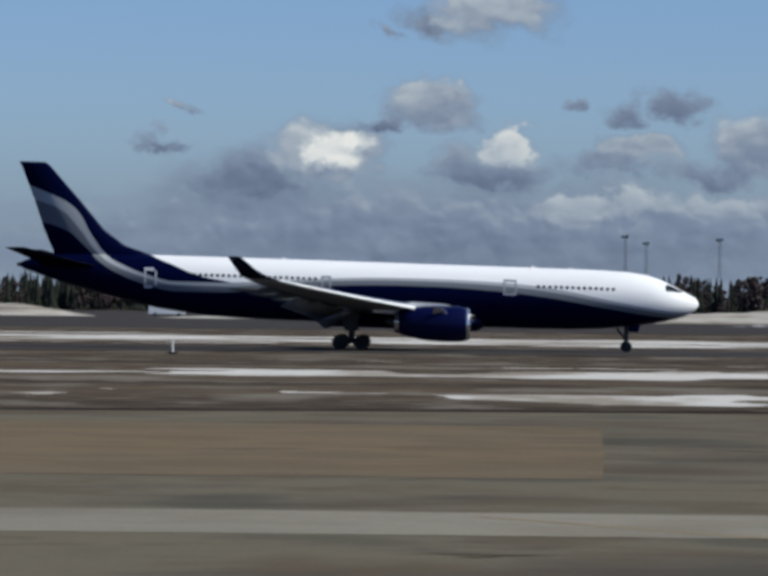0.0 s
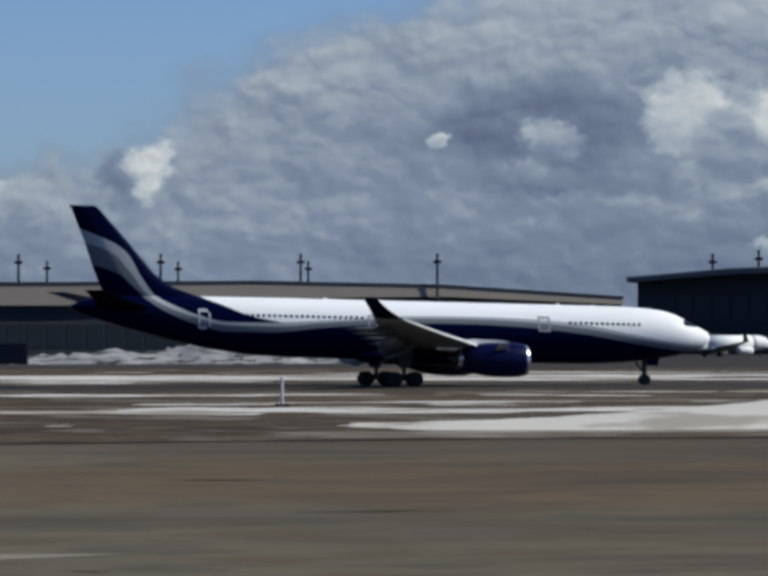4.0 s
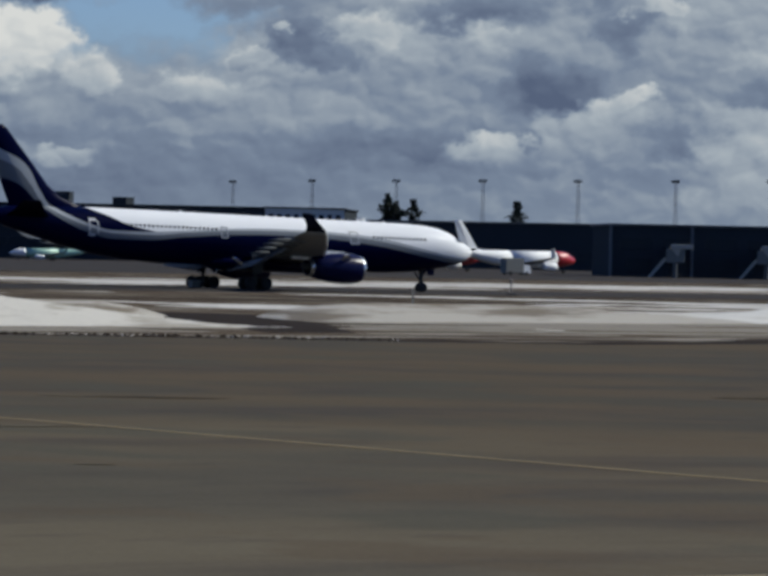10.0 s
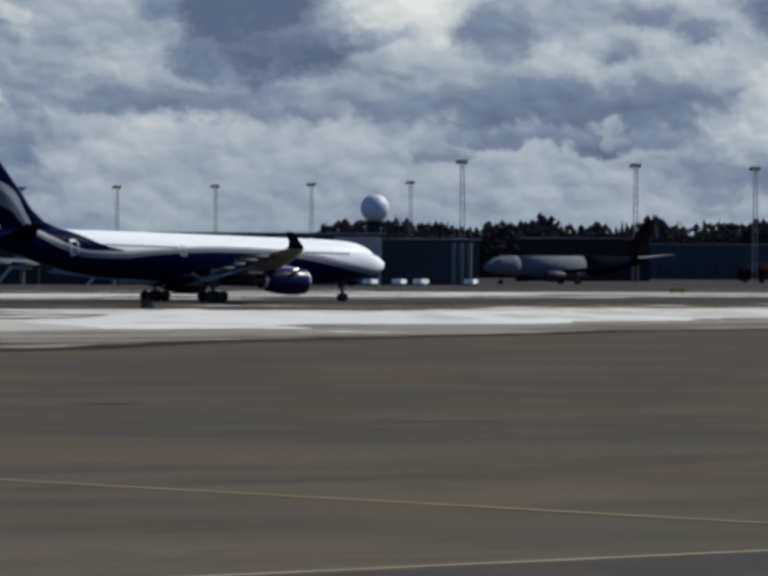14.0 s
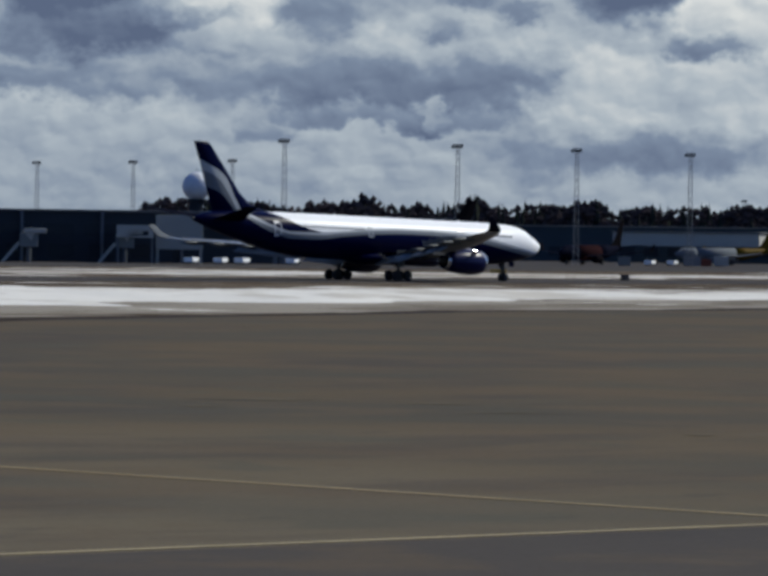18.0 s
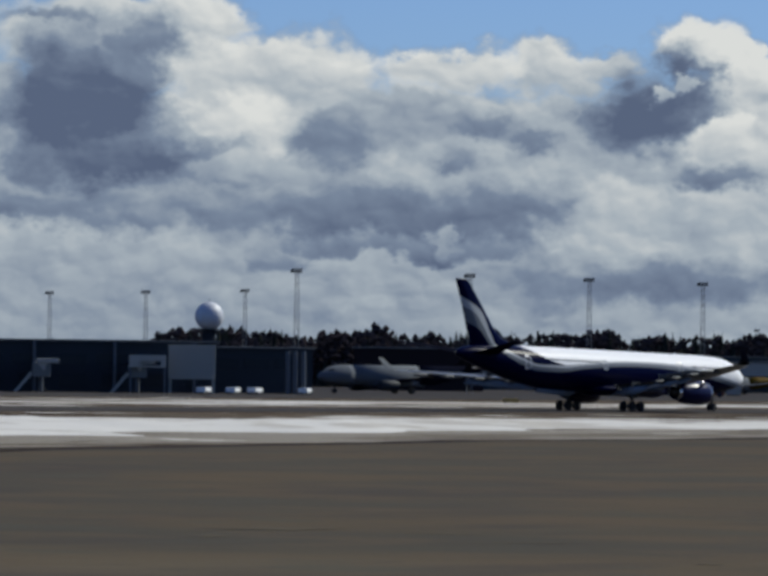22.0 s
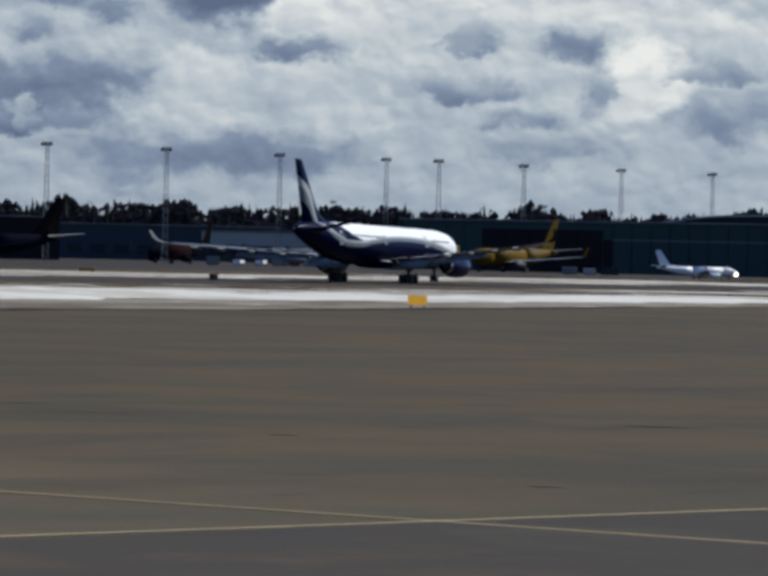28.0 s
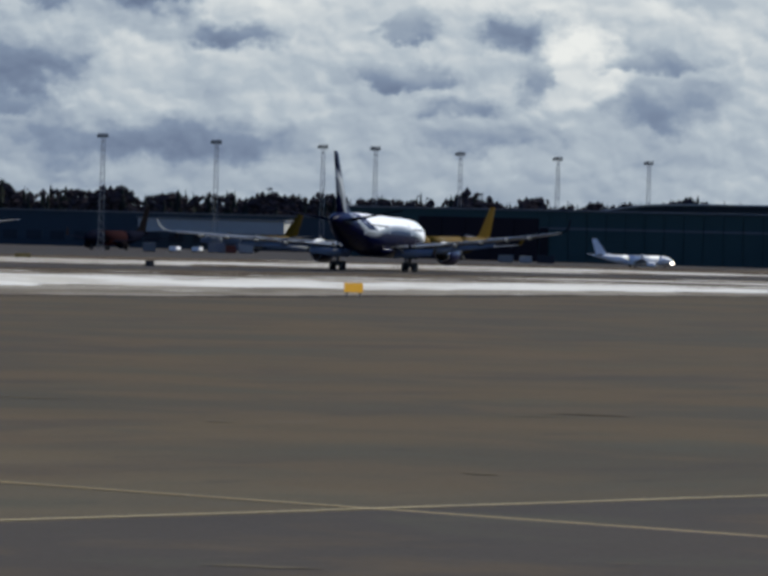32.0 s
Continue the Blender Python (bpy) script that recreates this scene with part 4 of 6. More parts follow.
def build_airliner():
    plane = thing("airliner", "white and navy twin-engine airliner rolling on its wheels", "aeroplane")
    b = bmesh.new()
    loft(b, [ring_at(*row) for row in HULL])
    hull = part("fuselage", b, M_LIVERY, plane, "white above, navy below with silver sweep", True)
    b = bmesh.new()
    rows = ((19.0, 2.75, 0.2), (20.5, 2.9, 2.3), (23, 2.95, 3.0), (31, 2.95, 3.05), (34, 2.9, 2.6), (37, 2.75, 0.3))
    loft(b, [[st(x, wd * math.sin(2 * math.pi * i / 24), 3.05 + (1.0 if math.cos(2 * math.pi * i / 24) < 0 else 0.5) * math.cos(2 * math.pi * i / 24) * min(1, wd / 2)) for i in range(24)] for x, _, wd in rows])
    part("belly_fairing", b, M_NAVY, plane, "navy belly fairing", True)
    # fin
    b = bmesh.new()
    def fin_row(z, le, te, t):
        pts = [(0, 0.0), (0.06, 0.6), (0.25, 1.0), (0.55, 0.75), (1, 0.06)]
        right = [st(le + (te - le) * u, t * q, z) for u, q in pts]
        left = [st(le + (te - le) * u, -t * q, z) for u, q in pts[1:]]
        return right + left[::-1]
    loft(b, [fin_row(7.6, 49.6, 59.7, 0.42), fin_row(8.15, 50.9, 59.75, 0.42), fin_row(8.9, 53.2, 60.1, 0.38), fin_row(10.2, 55.0, 60.65, 0.34), (fin_row(13, 57.4, 61.6, 0.25)), fin_row(16.0, 60.1, 62.8, 0.14), fin_row(16.35, 60.6, 63.0, 0.08)])
    fin = part("fin", b, M_LIVERY, plane, "navy fin with silver and white sweeps", True)
    for side, word in ((1, "right"), (-1, "left")):
        wg = part("wing", wing(side), M_WINGGREY, plane, "grey swept wing", True)
        part("winglet", winglet(side), M_DARKBLUE if side > 0 else M_HULLGREY, wg, "dark upturned winglet" if side > 0 else "pale upturned winglet", True)
        for y in (12.5, 16.5, 20.5, 24.0):
            b = bmesh.new()
            x = 31.2 + (y - 9.4) * 0.44
            z = 3.95 + (y - 9.4) * 0.108 - 0.38 - sag(side, y)
            loft(b, spun(((0, 0.03), (0.8, 0.22), (2.0, 0.30), (3.4, 0.24), (4.8, 0.03)), x, y * side, z, 10))
            part("flap_fairing", b, M_WINGDARK, wg, "", True)
        for inner, outer in (((31.2, 3.3, 3.25, 3.6), (32.3, 9.0, 3.62, 3.0)), ((32.6, 9.5, 3.68, 2.7), (36.4, 18.6, 4.55, 1.9))):
            b = bmesh.new()
            rings = []
            for x, y, z, chord in (inner, outer):
                z -= sag(side, y)
                drop, back_ = math.sin(radians(23)) * chord, math.cos(radians(23)) * chord
                rings.append([st(x, y * side, z + 0.06), st(x + back_ * 0.3, y * side, z + 0.14 - drop * 0.26), st(x + back_, y * side, z - drop), st(x + back_ * 0.3, y * side, z - 0.12 - drop * 0.34), st(x, y * side, z - 0.12)])
            loft(b, rings)
            part("flap", b, M_WINGGREY, wg, "lowered grey flap", True)
        b = bmesh.new()
        loft(b, [[st(x - 0.10, y * side, z - 0.18), st(x - 0.14, y * side, z + 0.02), st(x + c * 0.12, y * side, z + t), st(x + c * 0.10, y * side, z + t * 0.7), st(x + 0.10, y * side, z - 0.05)]
                 for x, y, z, c, t in ((x_, y_, z_ - sag(side, y_), c_, t_) for x_, y_, z_, c_, t_ in ((22.1, 4.4, 3.6, 9.5, 0.78), (23.5, 6.5, 3.75, 8.8, 0.62), (25.95, 9.4, 3.98, 7.3, 0.47), (31.25, 18.0, 4.83, 5.8, 0.31), (36.15, 25.5, 5.72, 3.7, 0.20), (38.0, 28.2, 6.1, 2.7, 0.15)))])
        part("slat", b, M_WHITE, wg, "pale leading-edge slat", True)
        # engine
        ex, ey, ez = 21.2, 9.37 * side, 2.72
        b = bmesh.new()
        loft(b, spun(((0.32, 1.48), (1.0, 1.62), (2.4, 1.66), (4.0, 1.58), (5.4, 1.34), (6.7, 0.98), (6.75, 0.86), (5.5, 0.95), (0.4, 1.22)), ex, ey, ez), caps=False)
        nacelle = part("engine_nacelle", b, M_NAVY, plane, "navy engine nacelle", True)
        b = bmesh.new()
        loft(b, spun(((0.45, 1.22), (0.10, 1.27), (0.0, 1.36), (0.10, 1.44), (0.34, 1.465)), ex, ey, ez), caps=False)
        part("inlet_lip", b, M_SILVER, nacelle, "bare metal inlet lip", True)
        b = bmesh.new()
        loft(b, spun(((1.1, 1.24), (1.12, 1.22)), ex, ey, ez))
        loft(b, spun(((0.55, 0.04), (0.75, 0.2), (1.1, 0.38)), ex, ey, ez, 16))
        part("fan", b, M_DARKSTEEL, nacelle, "dark fan and spinner", True)
        b = bmesh.new()
        loft(b, spun(((5.4, 0.55), (6.6, 0.5), (7.3, 0.3), (7.7, 0.08)), ex, ey, ez, 20))
        part("exhaust_cone", b, M_GEAR, nacelle, "bare metal exhaust", True)
        b = bmesh.new()
        loft(b, [[st(x, ey + w_, z) for w_, z in ((-hw, z0), (hw, z0), (hw, z1), (-hw, z1))] for x, hw, z0, z1 in ((22.0, 0.10, 4.0, 4.15), (23.6, 0.26, 3.9, 4.5), (26.5, 0.30, 3.4, 4.6), (30.0, 0.15, 3.5, 4.1))])
        part("pylon", b, M_WHITE, plane, "pale engine pylon")
        b = bmesh.new()
        loft(b, [[st(23.2, ey + side * 1.2, ez + 0.9), st(24.6, ey + side * 1.25, ez + 0.8), st(24.6, ey + side * 1.3, ez + 0.7), st(23.2, ey + side * 1.25, ez + 0.8)],
                 [st(23.8, ey + side * 1.9, ez + 1.5), st(24.5, ey + side * 1.9, ez + 1.5), st(24.5, ey + side * 1.93, ez + 1.46), st(23.8, ey + side * 1.93, ez + 1.46)]])
        part("strake", b, M_SILVER, nacelle, "small pale strake")
        b = bmesh.new()
        loft(b, spun(((6.45, 1.06), (6.82, 1.0), (6.86, 0.92), (6.5, 0.9)), ex, ey, ez), caps=False)
        part("exhaust_rim", b, M_SILVER, nacelle, "bare metal exhaust rim", True)
        # spoilers stand up on the wing until the roll ends
        for y, chord, wide in ((10.6, 1.5, 1.9), (12.7, 1.45, 1.9), (14.8, 1.4, 1.9), (16.9, 1.3, 1.9)):
            b = bmesh.new()
            box(b, 0.0, chord, -wide / 2, wide / 2, -0.03, 0.03, 0.012)
            x, z = 30.9 + (y - 9.4) * 0.44, 4.12 + (y - 9.4) * 0.099 - sag(side, y)
            panel = part("spoiler", b, M_WINGGREY, plane, "raised pale grey spoiler panel")
            SPOILERS.append((panel, st(x, y * side, z), 180 + 23.8 * side))
        # tailplane
        b = bmesh.new()
        loft(b, [foil(55.0, 60.6, 0.8 * side, 6.75, 0.75), foil(58.2, 61.7, 5.0 * side, 7.45, 0.5), foil(61.3, 63.4, 9.7 * side, 8.25, 0.22)])
        part("tailplane", b, M_DARKBLUE, plane, "dark swept tailplane", True)
        # main gear
        gear_leg("main_gear_leg", plane, MAIN, 5.34 * side, 3.9)
        b = bmesh.new()
        rod(b, st(MAIN - 1.0, 5.34 * side, 0.72), st(MAIN + 1.0, 5.34 * side, 0.72), 0.16)
        part("bogie_beam", b, M_GEAR, plane)
        for dxx in (-0.99, 0.99):
            for dyy in (-0.7, 0.7):
                wheel("main_wheel", plane, MAIN + dxx, 5.34 * side + dyy, 0.70, 0.46)
        b = bmesh.new()
        loft(b, [[st(MAIN - 0.9, 5.95 * side, 3.9), st(MAIN + 0.9, 5.95 * side, 3.9), st(MAIN + 0.9, 6.02 * side, 3.9), st(MAIN - 0.9, 6.02 * side, 3.9)],
                 [st(MAIN - 0.55, 5.7 * side, 1.75), st(MAIN + 0.55, 5.7 * side, 1.75), st(MAIN + 0.55, 5.77 * side, 1.75), st(MAIN - 0.55, 5.77 * side, 1.75)]])
        part("gear_door", b, M_WINGDARK, plane, "dark grey gear door")
        wheel("nose_wheel", plane, 6.67, 0.36 * side, 0.52, 0.34)
        b = bmesh.new()
        loft(b, [[st(5.4, 0.75 * side, 3.2), st(6.5, 0.75 * side, 3.15), st(6.5, 0.8 * side, 3.15), st(5.4, 0.8 * side, 3.2)],
                 [st(5.6, 0.85 * side, 2.5), st(6.4, 0.85 * side, 2.5), st(6.4, 0.9 * side, 2.5), st(5.6, 0.9 * side, 2.5)]])
        part("nose_gear_door", b, M_LIVERY, plane)
        # cockpit glazing
        b = bmesh.new()
        rows = []
        for k in range(7):
            x = 1.62 + 0.25 * k
            top = lerp([(r[0], r[1]) for r in HULL], x)
            low, high = 6.28 + 0.02 * k, min(6.92, top - 0.13)
            zs = [low + (high - low) * q / 4 for q in range(5)]
            rows.append([st(x, (hull_side(x, z) + 0.05) * side, z + 0.03) for z in zs] + [st(x, (hull_side(x, z) - 0.12) * side, z - 0.03) for z in reversed(zs)])
        loft(b, rows)
        part("cockpit_window", b, M_WINDOW, hull, "dark wrap-round cockpit glazing")
        # cabin windows share one mesh
        b = bmesh.new()
        box(b, -0.13, 0.13, -0.03, 0.03, -0.18, 0.18, 0.05)
        pane = mesh_of("cabin_window", b, M_WINDOW)
        for x0, x1 in ((8.0, 15.3), (35.4, 46.8)):
            x = x0
            while x < x1:
                z = 6.35
                part("cabin_window", pane, None, hull, at=pose(*st(x, hull_side(x, z) * side, z)))
                x += 0.53
        # doors: outlined, as the airline paints them
        for x, z0, z1, wd in ((17.5, 5.5, 6.95, 1.2), (34.4, 5.45, 6.7, 0.9), (50.6, 5.0, 6.9, 1.15)):
            b = bmesh.new()
            for k in range(7):
                za, zb = z0 + (z1 - z0) * k / 7, z0 + (z1 - z0) * (k + 1) / 7
                zz = (za + zb) / 2
                for xa, xb in ((x - wd / 2, x - wd / 2 + 0.16), (x + wd / 2 - 0.16, x + wd / 2)) if 0 < k < 6 else ((x - wd / 2, x + wd / 2),):
                    ya, yb = hull_side((xa + xb) / 2, za) * side, hull_side((xa + xb) / 2, zb) * side
                    loft(b, [[st(xa, ya + 0.02 * side, za), st(xb, ya + 0.02 * side, za), st(xb, ya - 0.1 * side, za), st(xa, ya - 0.1 * side, za)],
                             [st(xa, yb + 0.02 * side, zb), st(xb, yb + 0.02 * side, zb), st(xb, yb - 0.1 * side, zb), st(xa, yb - 0.1 * side, zb)]])
            part("door_frame", b, M_DOORLINE if x > 45 else M_DOORFAINT, hull, "pale cabin door outline")
    gear_leg("nose_gear_leg", plane, 6.67, 0.0, 3.3)
    for x, hh in ((11.5, 0.14), (15.0, 0.22), (38.0, 0.18)):
        b = bmesh.new()
        loft(b, [[st(x, -0.04, 8.1), st(x + 0.5, -0.04, 8.1), st(x + 0.5, 0.04, 8.1), st(x, 0.04, 8.1)],
                 [st(x + 0.3, -0.02, 8.1 + hh), st(x + 0.55, -0.02, 8.1 + hh), st(x + 0.55, 0.02, 8.1 + hh), st(x + 0.3, 0.02, 8.1 + hh)]])
        part("antenna", b, M_WHITE, hull)
    b = bmesh.new()
    rod(b, st(62.7, 0, 6.8), st(63.1, 0, 6.82), 0.2, 0.15, 10)
    part("tail_exhaust", b, M_DARKSTEEL, plane)
    return plane


airliner = build_airliner()


# ---- parked aircraft ----
def parked(name, label, group, at, scale, hull_mat, belly_mat, fin_mat, nose_mat, wing_mat=None, engine_mat=None, tail_mat=None, stab_mat=None, stripe=False):
    """A parked jet with its nose along +x: metres for one 39.5 m long, times scale."""
    wing_mat, engine_mat = wing_mat or M_WINGGREY, engine_mat or M_WHITE
    top = thing(name, label, "aeroplane", group, at)
    s = scale

    def p(x, y, z):
        return ((19.0 - x) * s, -y * s, z * s)

    rows = ((0, 3.15, 3.05, 0.05), (0.3, 3.65, 2.65, 0.5), (1.2, 4.2, 2.15, 1.05), (2.6, 4.95, 1.8, 1.55), (4.2, 5.3, 1.62, 1.85), (6.0, 5.36, 1.55, 1.88), (7.2, 5.36, 1.55, 1.88), (14, 5.36, 1.55, 1.88), (22, 5.36, 1.55, 1.88),
            (26, 5.36, 1.65, 1.86), (31, 5.35, 2.7, 1.55), (35, 5.25, 3.75, 1.0), (38.3, 5.0, 4.45, 0.3))

    def ring(x, hi, lo, wd, n=20):
        c, r = (hi + lo) / 2, (hi - lo) / 2
        return [p(x, wd * math.sin(2 * math.pi * (i + 0.5) / n), c + r * math.cos(2 * math.pi * (i + 0.5) / n)) for i in range(n)]

    cut = 7
    b = bmesh.new()
    loft(b, [ring(*r) for r in rows[cut - 1:-4]])
    part("fuselage", b, hull_mat, top, "", True)
    b = bmesh.new()
    loft(b, [ring(*r) for r in rows[-5:]])
    part("tail_section", b, tail_mat or hull_mat, top, "", True)
    b = bmesh.new()
    loft(b, [ring(*r) for r in rows[:cut]])
    nose = part("nose_section", b, nose_mat, top, "", True)
    b = bmesh.new()
    loft(b, [[p(x, wd * math.sin(2 * math.pi * i / 16), 2.0 + 0.75 * math.cos(2 * math.pi * i / 16)) for i in range(16)] for x, wd in ((10.5, 0.3), (12.5, 1.8), (20, 1.95), (24, 0.4))])
    part("belly", b, belly_mat, top, "", True)
    b = bmesh.new()
    loft(b, [[p(a, 0, z), p(a * 0.5 + c * 0.5, 0.2, z), p(c, 0.02, z), p(a * 0.5 + c * 0.5, -0.2, z)] for z, a, c in ((5.1, 29.5, 36.9), (5.9, 31.9, 37.1), (12.3, 36.9, 39.2))])
    fin = part("fin", b, fin_mat, top)
    if stripe:
        b = bmesh.new()
        loft(b, [[p(x - 0.25, -0.12, z), p(x + 0.75, -0.26, z), p(x + 0.75, 0.26, z), p(x - 0.25, 0.12, z)] for x, z in ((32.1, 6.1), (36.7, 12.1))])
        part("leading_edge", b, M_WHITE, fin, "white leading edge")
    for side in (1, -1):
        b = bmesh.new()
        loft(b, [[p(a, y * side, z), p(a * 0.6 + c * 0.4, y * side, z + t), p(c, y * side, z), p(a * 0.6 + c * 0.4, y * side, z - t * 0.5)] for a, c, y, z, t in ((12.0, 20.0, 1.5, 2.2, 0.5), (16, 20.6, 6, 2.7, 0.3), (21.0, 22.8, 16.4, 3.75, 0.12))])
        wg = part("wing", b, wing_mat, top)
        b = bmesh.new()
        loft(b, [[p(a, y * side, z), p((a + c) / 2, (y + 0.08) * side, z), p(c, y * side, z), p((a + c) / 2, (y - 0.08) * side, z)] for a, c, y, z in ((21.0, 22.8, 16.4, 3.75), (22.3, 23.4, 17.1, 5.9))])
        part("winglet", b, fin_mat, wg)
        b = bmesh.new()
        loft(b, [[p(a, y * side, z), p((a + c) / 2, y * side, z + t), p(c, y * side, z), p((a + c) / 2, y * side, z - t)] for a, c, y, z, t in ((33.8, 37.2, 0.5, 5.0, 0.2), (37.2, 38.9, 7.0, 5.6, 0.08))])
        part("tailplane", b, stab_mat or wing_mat, top)
        b = bmesh.new()
        n = 14
        loft(b, [[p(x, 4.9 * side + r * math.sin(2 * math.pi * i / n), 1.55 + r * math.cos(2 * math.pi * i / n)) for i in range(n)] for x, r in ((10.6, 0.8), (10.8, 1.0), (12.4, 1.1), (14.2, 0.95), (15.2, 0.6))])
        part("engine", b, engine_mat, top, "", True)
        b = bmesh.new()
        rod(b, p(19.3, 2.9 * side, 2.0), p(19.3, 2.9 * side, 0.5), 0.14 * s)
        leg = part("main_gear_leg", b, M_GEAR, top)
        for o in (-0.3, 0.3):
            b = bmesh.new()
            rod(b, p(19.3, 2.9 * side + o - 0.18, 0.56), p(19.3, 2.9 * side + o + 0.18, 0.56), 0.56 * s, sides=14)
            part("wheel", b, M_TYRE, leg)
        b = bmesh.new()
        loft(b, [[p(x, y * side, z) for x, y, z in ((1.75, 0.95, 4.0), (2.9, 1.45, 4.05), (2.9, 1.35, 4.5), (2.0, 0.9, 4.4))], [p(x, (y - 0.3) * side, z) for x, y, z in ((1.75, 0.95, 4.0), (2.9, 1.45, 4.05), (2.9, 1.35, 4.5), (2.0, 0.9, 4.4))]])
        part("cockpit_window", b, M_WINDOW, nose)
    b = bmesh.new()
    rod(b, p(3.8, 0, 1.8), p(3.8, 0, 0.4), 0.11 * s)
    leg = part("nose_gear_leg", b, M_GEAR, top)
    b = bmesh.new()
    rod(b, p(3.8, -0.35, 0.42), p(3.8, 0.35, 0.42), 0.42 * s, sides=14)
    part("wheel", b, M_TYRE, leg)
    return top


def facing(az, d, head, shift=0.0):
    """A pose on the ground at a bearing and distance, nose turned to the bearing head."""
    x, y, _ = polar(az, d)
    return pose(x, y, 0, 0, 0, 90 - head)


M_MAROON = material("dark_maroon_paint", (0.017, 0.008, 0.009), 0.6, grain=0.3, spec=0.0)
RED_JETS = (M_WHITE, M_WHITE, M_WHITE, M_RED)
for az in (33.56, 34.62, 35.72, 36.88):
    parked("parked_jet", "white parked jet with a red nose", "row of red-nosed jets", facing(az, 1150, 36 + 49), 1.0, *RED_JETS)
for az in (21.52, 22.16, 19.2):
    parked("parked_jet", "white parked jet with a dark fin at the pier", "jets at the pier", facing(az, 1190, 20 + 50), 1.0, M_WHITE, M_WINGGREY, M_DARKBLUE, M_WHITE)
M_SOFTGREY = material("pale_grey_hull", (0.46, 0.47, 0.48), 0.5, grain=0.12, scale=0.3, spec=0.1)
for az, d in ((23.72, 1190), (24.25, 1185)):
    parked("parked_jet", "pale jet with a navy fin edged in white", "jets before the terminal", facing(az, d, 70), 1.0, M_SOFTGREY, M_WINGGREY, M_NAVY, M_SOFTGREY, M_WINGGREY, M_SOFTGREY, M_SOFTGREY, M_WINGGREY, True)
parked("parked_jet", "pale jet with a navy fin edged in white", "jets before the terminal", facing(25.30, 1195, 95), 0.92, M_SOFTGREY, M_WINGGREY, M_NAVY, M_SOFTGREY, M_WINGGREY, M_SOFTGREY, M_SOFTGREY, M_WINGGREY, True)
parked("parked_turboprop", "pale mint parked regional aircraft", "", facing(27.15, 1150, 118), 0.44, M_WHITE, M_GREEN, M_GREEN, M_WHITE)
parked("parked_jet", "white jet with a red nose and pale fin", "", facing(29.8, 1200, 290), 0.85, M_WHITE, M_WHITE, M_GREYBOX, M_RED)
parked("parked_turboprop", "pale mint parked regional aircraft", "", facing(31.3, 1330, 290), 0.62, M_GREEN, M_GREEN, M_GREEN, M_WHITE)
parked("wide_jet", "dull grey wide-body jet with a tall black fin", "", facing(45.32, 1170, 281), 1.30, M_HULLGREY, M_HULLGREY, M_BLACK, M_HULLGREY, M_DARKBLUE, M_DARKSTEEL, M_DARKBLUE, M_WHITE)
parked("dark_jet", "dark jet with an orange belly on the cargo apron", "", facing(47.75, 1300, 254), 1.0, M_MAROON, M_ORANGE, M_BLACK, M_DARKBLUE, M_DARKBLUE, M_BLACK, M_DARKBLUE)
parked("cargo_jet", "yellow cargo jet parked by the hangar", "yellow cargo jets", facing(51.75, 1210, 262), 1.12, M_AMBER, M_ORANGE, M_AMBER, M_AMBER, M_WINGGREY, M_DARKSTEEL)
parked("cargo_jet", "pale cargo jet with a yellow tail", "yellow cargo jets", facing(49.35, 1400, 284), 0.95, M_HULLGREY, M_WINGGREY, M_AMBER, M_HULLGREY, M_WINGGREY, M_HULLGREY, M_AMBER)
small_jet = parked("small_jet", "small white business jet by the teal hangar", "", facing(53.95, 1050, 120), 0.5, M_WHITE, M_WHITE, M_WHITE, M_WHITE)

b = bmesh.new()
bmesh.ops.create_uvsphere(b, u_segments=14, v_segments=8, radius=0.42, matrix=Matrix.Translation((9.3, 0.0, 1.2)))
part("taxi_light", b, M_LAMP, small_jet, "lit taxi light on the nose leg", True)


# ---- masts ----
M_MAST = material("blue_grey_mast_paint", (0.055, 0.062, 0.072), 0.7, grain=0.3, spec=0.05)


def mast_mesh(kind):
    b = bmesh.new()
    if kind == "lattice":
        for sx, sy in ((-1, -1), (1, -1), (1, 1), (-1, 1)):
            rod(b, (0.75 * sx, 0.75 * sy, 0), (0.4 * sx, 0.4 * sy, 29.0), 0.11, 0.08, 5)
        for k in range(14):
            z0, z1 = k * 2.07, (k + 1) * 2.07
            r0, r1 = 0.75 - 0.35 * z0 / 29, 0.75 - 0.35 * z1 / 29
            for sx, sy, tx, ty in ((-1, -1, 1, -1), (1, -1, 1, 1), (1, 1, -1, 1), (-1, 1, -1, -1)):
                rod(b, (r0 * sx, r0 * sy, z0), (r1 * tx, r1 * ty, z1), 0.05, sides=4)
    else:
        rod(b, (0, 0, 0), (0, 0, 29.3), 0.62, 0.36, 12)
        for z in (8, 16, 24):
            rod(b, (0, 0, z), (0, 0, z + 0.2), 0.66, 0.66, 12)
    return b


